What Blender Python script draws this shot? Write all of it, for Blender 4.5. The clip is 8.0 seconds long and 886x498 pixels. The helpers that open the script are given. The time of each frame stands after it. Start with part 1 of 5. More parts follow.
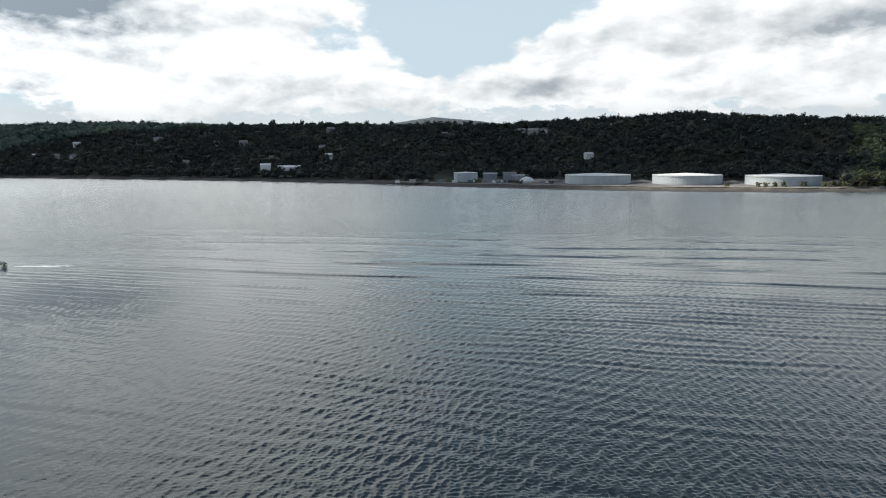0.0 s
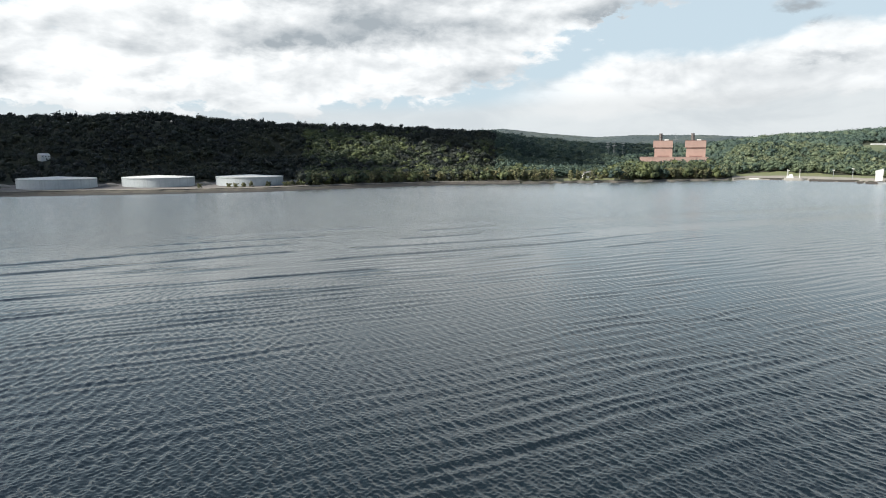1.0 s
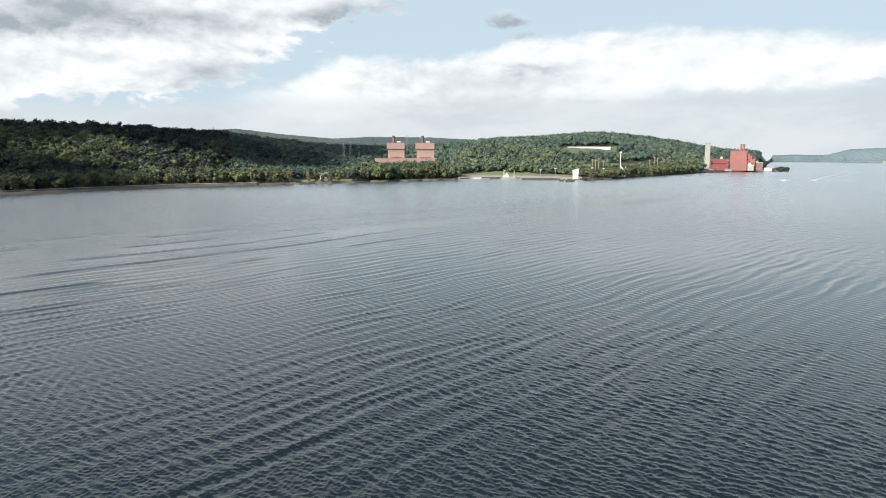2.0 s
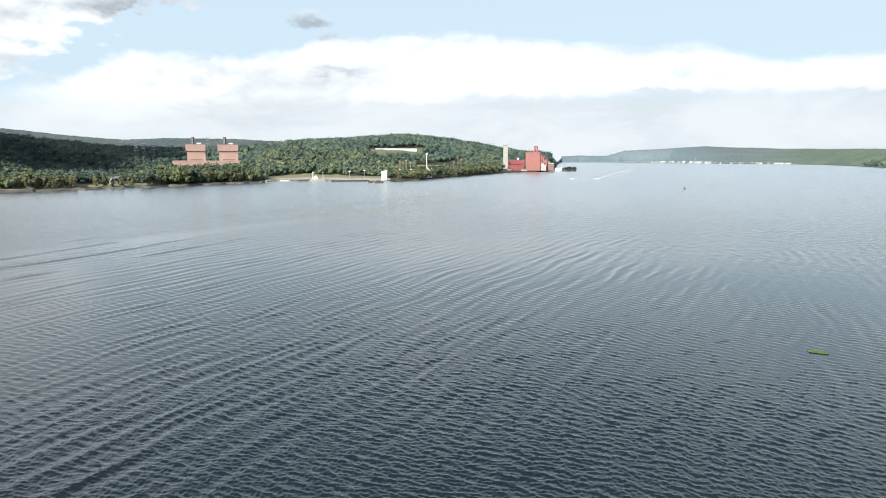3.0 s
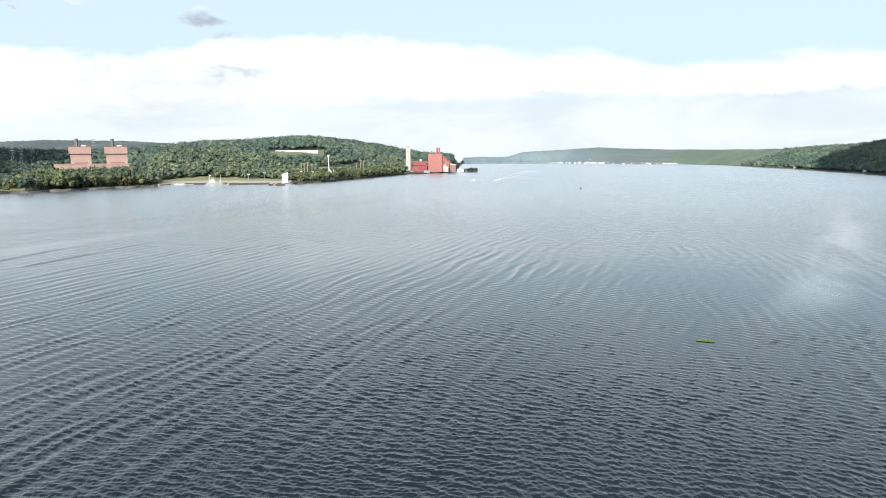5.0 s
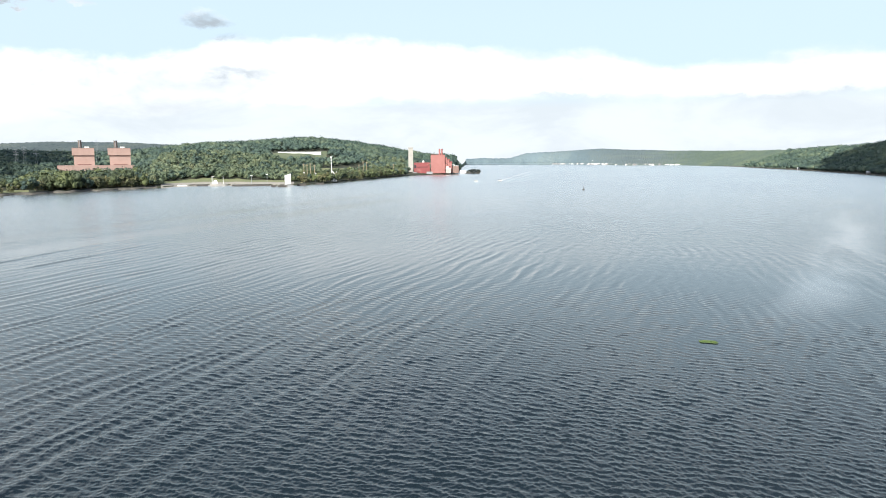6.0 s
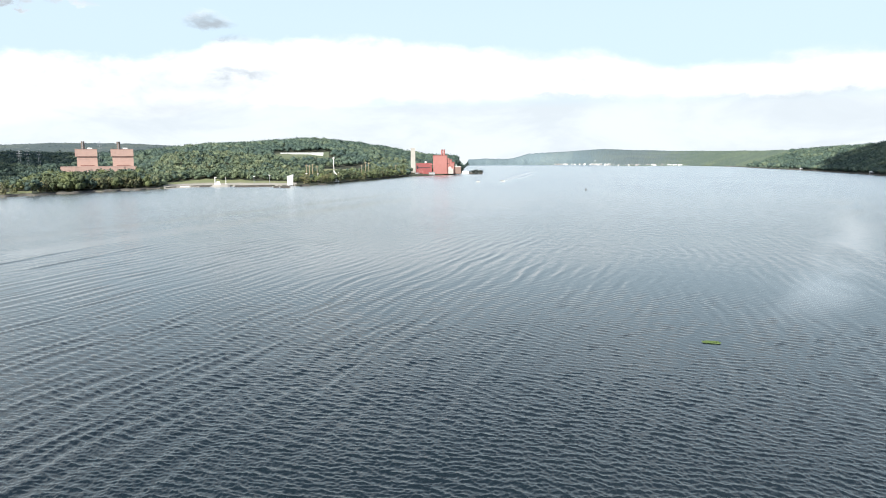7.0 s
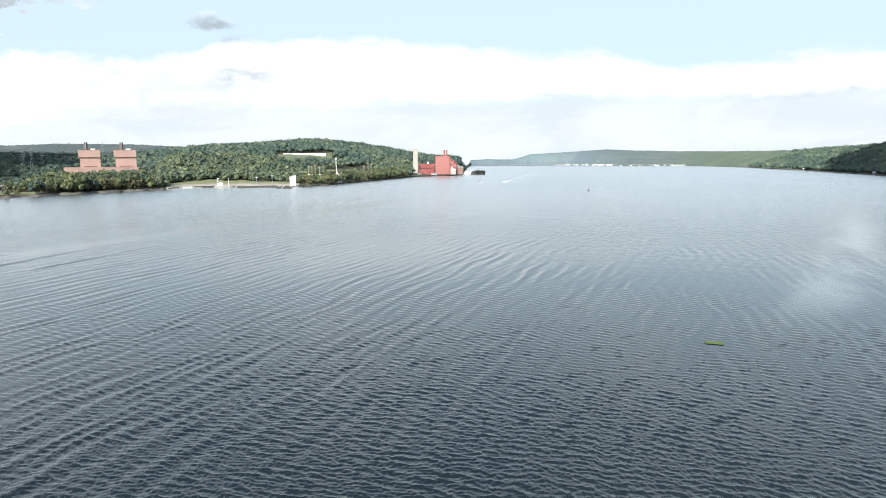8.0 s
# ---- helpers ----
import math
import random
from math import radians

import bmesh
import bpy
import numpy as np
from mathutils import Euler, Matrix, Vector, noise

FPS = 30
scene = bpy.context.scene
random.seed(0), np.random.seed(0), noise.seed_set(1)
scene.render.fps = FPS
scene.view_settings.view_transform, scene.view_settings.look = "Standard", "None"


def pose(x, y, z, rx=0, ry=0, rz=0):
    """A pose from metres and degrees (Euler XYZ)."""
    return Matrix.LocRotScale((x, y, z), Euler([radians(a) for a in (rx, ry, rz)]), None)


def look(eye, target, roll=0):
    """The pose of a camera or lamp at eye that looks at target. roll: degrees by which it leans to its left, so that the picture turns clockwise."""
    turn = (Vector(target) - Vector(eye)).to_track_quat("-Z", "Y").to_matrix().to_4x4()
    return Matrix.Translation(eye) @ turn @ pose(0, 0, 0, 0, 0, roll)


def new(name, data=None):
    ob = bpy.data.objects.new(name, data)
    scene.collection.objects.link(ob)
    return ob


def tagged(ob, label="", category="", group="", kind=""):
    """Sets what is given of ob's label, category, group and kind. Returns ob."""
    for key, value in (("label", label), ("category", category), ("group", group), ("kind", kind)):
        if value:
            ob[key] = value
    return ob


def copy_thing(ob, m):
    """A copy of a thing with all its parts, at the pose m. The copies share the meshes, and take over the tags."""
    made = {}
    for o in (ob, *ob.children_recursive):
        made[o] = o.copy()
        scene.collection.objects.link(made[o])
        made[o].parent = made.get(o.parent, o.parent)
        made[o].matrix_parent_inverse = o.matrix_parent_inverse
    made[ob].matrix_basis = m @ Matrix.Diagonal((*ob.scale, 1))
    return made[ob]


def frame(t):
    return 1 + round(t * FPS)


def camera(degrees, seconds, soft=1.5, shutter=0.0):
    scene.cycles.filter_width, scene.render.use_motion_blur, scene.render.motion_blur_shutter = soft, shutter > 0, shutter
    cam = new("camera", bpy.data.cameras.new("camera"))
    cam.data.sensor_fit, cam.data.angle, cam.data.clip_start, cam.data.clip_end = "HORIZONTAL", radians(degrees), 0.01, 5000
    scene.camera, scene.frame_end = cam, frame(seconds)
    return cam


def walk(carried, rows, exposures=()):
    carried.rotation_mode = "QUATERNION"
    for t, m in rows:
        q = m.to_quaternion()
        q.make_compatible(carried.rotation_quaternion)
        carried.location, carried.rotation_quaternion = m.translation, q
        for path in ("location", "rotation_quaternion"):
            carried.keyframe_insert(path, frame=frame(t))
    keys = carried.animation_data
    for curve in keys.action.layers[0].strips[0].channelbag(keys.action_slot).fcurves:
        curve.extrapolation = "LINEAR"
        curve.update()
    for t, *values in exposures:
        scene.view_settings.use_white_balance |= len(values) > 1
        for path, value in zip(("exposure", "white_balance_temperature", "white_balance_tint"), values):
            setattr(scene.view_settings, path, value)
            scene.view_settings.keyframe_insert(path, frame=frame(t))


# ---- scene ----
EYE = (0.0, 0.0, 35.0)
cam = camera(65.08, 8.0, soft=1.0)
# seconds, turn to the right, tilt, roll
TURNS = [(0, 0.20, -7.89, -0.36), (0.1, 7.74, -7.92, -0.40), (0.2, 19.29, -7.91, -0.15), (0.3, 27.02, -7.87, 0.19),
        (0.4, 32.48, -7.88, 0.19), (0.5, 32.55, -7.87, 0.18), (0.9, 35.05, -7.82, 0.05), (1, 41.69, -7.85, 0.05),
        (1.1, 49.20, -7.85, 0.10), (1.2, 58.84, -7.73, 0.07), (1.3, 59.35, -7.69, 0.00), (1.5, 59.46, -7.76, 0.25), (1.7, 59.47, -7.76, 0.25),
        (2.8, 78.57, -7.54, 0.00), (3, 78.52, -7.54, -0.00), (3.1, 78.48, -7.54, -0.00), (3.2, 81.80, -7.52, -0.12),
        (3.3, 86.80, -7.53, 0.02), (3.5, 86.83, -7.52, -0.16), (4, 86.72, -7.45, -0.18), (4.5, 86.58, -7.45, -0.20),
        (6, 86.22, -7.32, -0.30), (6.5, 86.14, -7.29, -0.28), (7, 86.02, -7.27, -0.38), (7.5, 85.92, -7.26, -0.37),
        (8, 85.82, -7.22, -0.42)]
walk(cam, [(t, Matrix.Translation(EYE) @ pose(0, 0, 0, 0, 0, -a) @ pose(0, 0, 0, 90 + p) @ pose(0, 0, 0, 0, 0, r)) for t, a, p, r in TURNS],
     exposures=[(0.0, 0.36, 6300, 9), (1.0, 0.38, 6300, 9), (1.7, 0.38, 6260, 9), (3.0, 0.57, 6140, 9), (3.5, 0.66, 6120, 9), (8.0, 0.71, 6120, 9)])

# ---- world, sun ----
SUN_AZ, SUN_EL = -72.0, 36.0


def polar(az, d, z=0.0):
    """A place d metres off in the compass direction az (0 = +y, 90 = +x)."""
    a = radians(az)
    return Vector((d * math.sin(a), d * math.cos(a), z))


def place(az, d, z=0.0, turn=0.0):
    """A pose at that place whose +y points away from the river's middle."""
    p = polar(az, d, z)
    return pose(p.x, p.y, p.z, 0, 0, -az + turn)


class Nodes:
    """Short hand for node trees."""

    def __init__(self, tree):
        self.t = tree
        tree.nodes.clear()

    def add(self, kind, **props):
        n = self.t.nodes.new(kind)
        for k, v in props.items():
            setattr(n, k, v)
        return n

    def link(self, a, b):
        self.t.links.new(a, b)

    def put(self, sock, v):
        if isinstance(v, bpy.types.NodeSocket):
            self.t.links.new(v, sock)
        else:
            sock.default_value = v

    def m(self, op, a, b=0.0, c=0.0, clamp=False):
        n = self.add("ShaderNodeMath", operation=op, use_clamp=clamp)
        for s, v in zip(n.inputs, (a, b, c)):
            self.put(s, v)
        return n.outputs[0]

    def mix(self, f, a, b, mode="MIX"):
        n = self.add("ShaderNodeMix", data_type="RGBA", blend_type=mode)
        self.put(n.inputs[0], f)
        self.put(n.inputs[6], a if isinstance(a, bpy.types.NodeSocket) else (*a, 1))
        self.put(n.inputs[7], b if isinstance(b, bpy.types.NodeSocket) else (*b, 1))
        return n.outputs[2]

    def step(self, v, lo, hi, out0=0.0, out1=1.0):
        n = self.add("ShaderNodeMapRange", interpolation_type="SMOOTHSTEP")
        for s, x in zip(n.inputs, (v, lo, hi, out0, out1)):
            self.put(s, x)
        return n.outputs[0]

    def noise(self, vec, scale, detail=4.0, rough=0.55, distortion=0.0):
        n = self.add("ShaderNodeTexNoise")
        self.link(vec, n.inputs["Vector"])
        for k, v in (("Scale", scale), ("Detail", detail), ("Roughness", rough), ("Distortion", distortion)):
            n.inputs[k].default_value = v
        return n.outputs["Fac"]

    def xyz(self, x, y, z=0.0):
        n = self.add("ShaderNodeCombineXYZ")
        for s, v in zip(n.inputs, (x, y, z)):
            self.put(s, v)
        return n.outputs[0]

    def scaled(self, vec, s, turn=0.0, at=(0, 0, 0)):
        n = self.add("ShaderNodeMapping")
        self.link(vec, n.inputs[0])
        n.inputs["Location"].default_value = at
        n.inputs["Rotation"].default_value = (0, 0, radians(turn))
        n.inputs["Scale"].default_value = s
        return n.outputs[0]


def build_world():
    w = bpy.data.worlds.new("sky")
    scene.world = w
    w.use_nodes = True
    n = Nodes(w.node_tree)
    sky = n.add("ShaderNodeTexSky", sky_type="NISHITA", sun_disc=False)
    sky.sun_elevation, sky.sun_rotation = radians(SUN_EL), radians(SUN_AZ)
    sky.air_density, sky.dust_density, sky.ozone_density = 1.0, 1.5, 1.0
    co = n.add("ShaderNodeTexCoord").outputs["Generated"]
    sep = n.add("ShaderNodeSeparateXYZ")
    n.link(co, sep.inputs[0])
    x, y, z = sep.outputs
    az = n.m("MULTIPLY", n.m("ARCTAN2", x, y), 57.2958)
    el = n.m("MULTIPLY", n.m("ARCSINE", z), 57.2958)

    def total(rows):
        s = blob(*rows[0])
        for r in rows[1:]:
            s = n.m("ADD", s, blob(*r))
        return s

    def edge(rows):
        """A height in degrees that changes along the horizon."""
        ramp = n.add("ShaderNodeValToRGB")
        n.link(n.m("DIVIDE", n.m("ADD", az, 40.0), 200.0, clamp=True), ramp.inputs[0])
        while len(ramp.color_ramp.elements) < len(rows):
            ramp.color_ramp.elements.new(0.5)
        for e, (a, v) in zip(ramp.color_ramp.elements, rows):
            e.position = (a + 40.0) / 200.0
            e.color = (v / 20.0, v / 20.0, v / 20.0, 1)
        sep_v = n.add("ShaderNodeSeparateColor")
        n.link(ramp.outputs[0], sep_v.inputs[0])
        return n.m("MULTIPLY", sep_v.outputs[0], 20.0)

    # cumulus: heaped outlines, lit from the upper left
    flat = n.xyz(n.m("MULTIPLY", az, 0.125), n.m("MULTIPLY", el, 0.23), 3.7)
    big = n.noise(flat, 1.0, 8.0, 0.52, 0.15)
    lit_side = n.noise(n.xyz(n.m("MULTIPLY_ADD", az, 0.125, -0.07), n.m("MULTIPLY_ADD", el, 0.23, 0.16), 3.7), 1.0, 8.0, 0.52, 0.15)
    relief = n.m("SUBTRACT", big, lit_side)
    fine = n.noise(flat, 3.4, 6.0, 0.6, 0.3)
    veil = n.noise(n.xyz(n.m("MULTIPLY", az, 0.10), n.m("MULTIPLY", el, 0.27), 9.1), 1.0, 6.0, 0.6, 0.4)
    # ragged outlines for every heap and shadow below
    az_bent = n.m("MULTIPLY_ADD", n.m("SUBTRACT", veil, 0.5), 9.0, az)
    el_bent = n.m("MULTIPLY_ADD", n.m("SUBTRACT", fine, 0.5), 2.8, el)

    def blob(a0, e0, sa, se, amp):
        u = n.m("DIVIDE", n.m("SUBTRACT", az_bent, a0), sa)
        v = n.m("DIVIDE", n.m("SUBTRACT", el_bent, e0), se)
        r = n.m("MULTIPLY_ADD", v, v, n.m("MULTIPLY", u, u))
        return n.m("MULTIPLY", n.m("POWER", 2.718, n.m("MULTIPLY", r, -1.0)), amp)

    puff = n.m("ADD", n.m("SUBTRACT", big, 0.5), n.m("MULTIPLY", n.m("SUBTRACT", fine, 0.5), 0.35))
    # a long bank of cloud low over the river's end
    top = edge([(46, 5.5), (54, 7.2), (60, 7.8), (66, 8.2), (70, 9.3), (78, 9.5), (86, 9.0), (94, 8.5), (100, 8.1), (104, 7.3), (108, 7.3), (116, 7.5), (124, 7.0), (140, 6.0)])
    foot = edge([(46, 2.4), (58, 3.3), (75, 4.0), (90, 4.6), (105, 4.5), (120, 4.3), (140, 3.5)])
    bank = n.m("ADD", n.m("MINIMUM", n.m("SUBTRACT", top, el), n.m("MULTIPLY", n.m("SUBTRACT", el, foot), 1.6)), n.m("MULTIPLY", puff, n.step(az, 82.0, 92.0, 4.2, 2.6)))
    bank = n.m("MULTIPLY", n.step(bank, -0.35, 0.85), n.m("MULTIPLY", n.step(az, 44.0, 54.0), n.step(az, 160.0, 130.0)))
    # broken heaps to the west and north, wisps above the bank, and unseen heaps higher up added to brighten the river
    cover = total([(-17, 7.5, 13, 5.0, 1.2), (-27, 12.0, 9, 4.5, 1.2), (4.0, 10.6, 3.4, 2.6, -1.5), (0.0, 8.0, 2.6, 1.8, -0.9), (5, 4.8, 26, 1.7, 0.75), (-24, 5.0, 14, 2.2, 0.5), (38, 11.5, 11, 3.2, 1.35), (17, 7.6, 13, 4.4, 1.15), (34, 9.0, 10, 5.0, 1.1), (44, 7.0, 8, 3.4, 0.9),
                   (46, 9.6, 4.0, 1.6, 0.5), (46, 12.6, 8, 1.6, 0.6), (-14, 20, 18, 8, 0.9), (5, 29, 26, 12, 0.2), (-30, 36, 26, 16, 1.0),
                   (53, 11.0, 2.6, 0.8, 0.9), (57.5, 9.8, 1.4, 0.6, 0.62), (58, 11.8, 4.0, 1.1, 0.58), (68.8, 10.2, 3.2, 1.0, 0.44), (57.5, 8.9, 4, 0.8, -0.5)])
    dens = n.m("ADD", n.m("MULTIPLY", puff, 2.0), n.m("SUBTRACT", cover, 0.56))
    heaps = n.step(dens, -0.06, 0.22)
    # scattered small clouds high up to the north and east, unseen, added to brighten the river's reflections
    high = n.m("MULTIPLY", n.step(n.m("ADD", veil, n.m("MULTIPLY", puff, 0.4)), 0.42, 0.60), n.m("MULTIPLY", n.m("MULTIPLY", n.step(el, 13.5, 19.0, 0.0, 0.95), n.step(el, 38.0, 24.0)), n.step(az, 15.0, 50.0, 0.25, 1.0)))
    body = n.m("MAXIMUM", n.m("MAXIMUM", heaps, bank), high)
    away = n.m("ABSOLUTE", n.m("SUBTRACT", n.m("FLOORED_MODULO", n.m("SUBTRACT", az, 225.0), 360.0), 180.0))
    clear = n.step(away, 92.0, 130.0)
    body = n.m("MULTIPLY", body, n.m("SUBTRACT", 1.0, n.m("MULTIPLY", clear, 0.85)))
    grey = total([(-29, 10.6, 9, 2.3, 1.5), (-30, 4.6, 3.5, 0.5, 0.55), (-10, 5.3, 6, 0.8, 0.45), (9.5, 5.1, 5.5, 0.7, 0.55), (21, 5.3, 5, 0.7, 0.35), (29, 8.4, 4.5, 1.1, 0.75), (34, 9.2, 6, 1.3, 0.7), (40, 10.4, 8, 1.4, 0.65),
                  (33, 11.8, 6, 1.3, 0.3), (46, 12.4, 7, 1.2, 0.5), (38, 6.0, 8, 0.9, 0.35), (53, 10.8, 3, 0.8, 0.8), (57.5, 9.7, 1.5, 0.5, 0.9), (58, 11.6, 4, 0.8, 0.6), (68.8, 10.1, 3.0, 0.8, 1.5),
                  (70.6, 6.9, 3.2, 0.5, 0.5), (62, 3.9, 7, 0.5, 0.6), (74, 4.1, 5, 0.4, 0.6), (96, 4.9, 12, 0.25, 0.35), (113, 4.3, 8, 0.32, 0.8), (-14, 20, 16, 6, -0.6), (-24, 36, 26, 16, -0.5)])
    shade = n.m("ADD", n.m("MULTIPLY", n.step(veil, 0.42, 0.70), n.step(az, 45.0, 70.0, 0.36, 0.28)), n.m("MULTIPLY", grey, n.m("ADD", 0.40, n.m("MULTIPLY", fine, 0.9))))
    shade = n.m("SUBTRACT", shade, n.m("MULTIPLY", relief, n.step(az, 50.0, 72.0, 3.2, 1.8)), clamp=True)
    shade = n.m("MULTIPLY", shade, n.step(az, -22.0, -12.0, 1.0, 0.8))
    cloud = n.mix(shade, (10.6, 10.6, 10.45), (2.6, 3.1, 3.5))
    # cloud scatters the sun forwards: brighter the nearer it stands to the sun
    toward = n.add("ShaderNodeVectorMath", operation="DOT_PRODUCT")
    n.link(co, toward.inputs[0])
    toward.inputs[1].default_value = polar(SUN_AZ, math.cos(radians(SUN_EL)), math.sin(radians(SUN_EL)))
    glow = n.m("MULTIPLY_ADD", n.m("POWER", n.m("MAXIMUM", toward.outputs["Value"], 0.0), 4.0), 1.2, 1.0)
    cloud = n.mix(1.0, cloud, n.xyz(glow, glow, glow), "MULTIPLY")
    # milky blue air that clears with height
    milk = n.m("MULTIPLY", n.step(el, n.step(az, 0.0, 50.0, 30.0, 38.0), 10.0, 0.03, 0.90), n.m("SUBTRACT", 1.0, n.m("MULTIPLY", clear, 0.8)))
    haze = n.mix(milk, sky.outputs[0], (6.5, 7.7, 8.4))
    col = n.mix(body, haze, cloud)
    col = n.mix(n.m("MULTIPLY", n.step(el, n.step(az, 35.0, 65.0, 4.2, 5.6), n.step(az, 35.0, 65.0, 2.8, 3.9), 0.0, n.step(az, 10.0, 60.0, 0.55, 0.85)), n.m("SUBTRACT", 1.0, clear)), col, n.mix(n.step(veil, 0.35, 0.65), (8.3, 8.4, 8.3), (7.0, 7.2, 7.25)))
    bg = n.add("ShaderNodeBackground")
    n.link(col, bg.inputs[0])
    bg.inputs[1].default_value = 0.076
    out = n.add("ShaderNodeOutputWorld")
    n.link(bg.outputs[0], out.inputs[0])


build_world()
sun = bpy.data.lights.new("sun", "SUN")
sun.energy, sun.angle, sun.color = 5.0, radians(0.6), (1.0, 0.93, 0.82)
sun_ob = new("sun", sun)
sun_ob.matrix_world = look(polar(SUN_AZ, 500, 500 * math.tan(radians(SUN_EL))), (0, 0, 0))

# ---- materials ----


def material(name, build, rough=0.8, metal=0.0, bump=0.0):
    """A node material; build(n, co) gives the colour socket and, where it wants relief, a height socket."""
    m = bpy.data.materials.new(name)
    m.use_nodes = True
    n = Nodes(m.node_tree)
    co = n.add("ShaderNodeTexCoord").outputs["Object"]
    made = build(n, co)
    col, height = made if isinstance(made, tuple) else (made, None)
    p = n.add("ShaderNodeBsdfPrincipled")
    n.put(p.inputs["Base Color"], col)
    p.inputs["Roughness"].default_value, p.inputs["Metallic"].default_value = rough, metal
    if height is not None:
        b = n.add("ShaderNodeBump")
        b.inputs["Strength"].default_value, b.inputs["Distance"].default_value = 1.0, bump
        n.link(height, b.inputs["Height"])
        n.link(b.outputs[0], p.inputs["Normal"])
    out = n.add("ShaderNodeOutputMaterial")
    n.link(p.outputs[0], out.inputs[0])
    return m


def worn(name, a, b, scale, rough=0.8, metal=0.0, streak=0.0):
    """Two tones of one paint, mottled at two scales, with rain streaks where asked for."""
    def build(n, co):
        f = n.m("ADD", n.m("MULTIPLY", n.noise(co, scale, 5.0), 0.6), n.m("MULTIPLY", n.noise(co, scale * 7, 3.0), 0.4))
        c = n.mix(n.step(f, 0.35, 0.65), a, b)
        if streak:
            s = n.noise(n.scaled(co, (1.0, 1.0, 0.06)), scale * 5, 3.0)
            c = n.mix(n.step(s, 0.52, 0.75, 0.0, streak), c, tuple(v * 0.55 for v in b))
        return c
    return material(name, build, rough, metal)


def foliage(name, tones, spread=0.012, gaps=0.55):
    """Leaf canopy: every crown its own tone, with shade between leaf sprays painted in as dark mottling."""
    def build(n, co):
        pos = n.add("ShaderNodeNewGeometry")
        big = n.noise(pos.outputs["Position"], spread, 3.0)
        rnd = n.add("ShaderNodeObjectInfo").outputs["Random"]
        cell = n.add("ShaderNodeTexVoronoi")
        n.link(pos.outputs["Position"], cell.inputs["Vector"])
        cell.inputs["Scale"].default_value = 0.075
        own = n.add("ShaderNodeSeparateColor")
        n.link(cell.outputs["Color"], own.inputs[0])
        f = n.m("ADD", n.m("MULTIPLY", n.step(big, 0.35, 0.65), 0.5), n.m("MULTIPLY", n.m("FRACT", n.m("ADD", own.outputs[0], rnd)), 0.5))
        ramp = n.add("ShaderNodeValToRGB")
        n.link(f, ramp.inputs[0])
        ramp.color_ramp.elements[0].color = (*tones[0], 1)
        ramp.color_ramp.elements[1].color = (*tones[-1], 1)
        for i, c in enumerate(tones[1:-1]):
            e = ramp.color_ramp.elements.new((i + 1) / (len(tones) - 1))
            e.color = (*c, 1)
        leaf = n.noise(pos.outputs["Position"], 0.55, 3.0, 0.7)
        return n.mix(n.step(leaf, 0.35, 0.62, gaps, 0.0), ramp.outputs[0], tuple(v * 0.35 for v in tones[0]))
    return material(name, build, 0.75)


# steepness of the long wakes, the wind waves and the ripples; height of the finest wrinkles
SWELL, CHOP, RIPPLE, WRINKLE = 0.062, 0.125, 0.18, 0.02


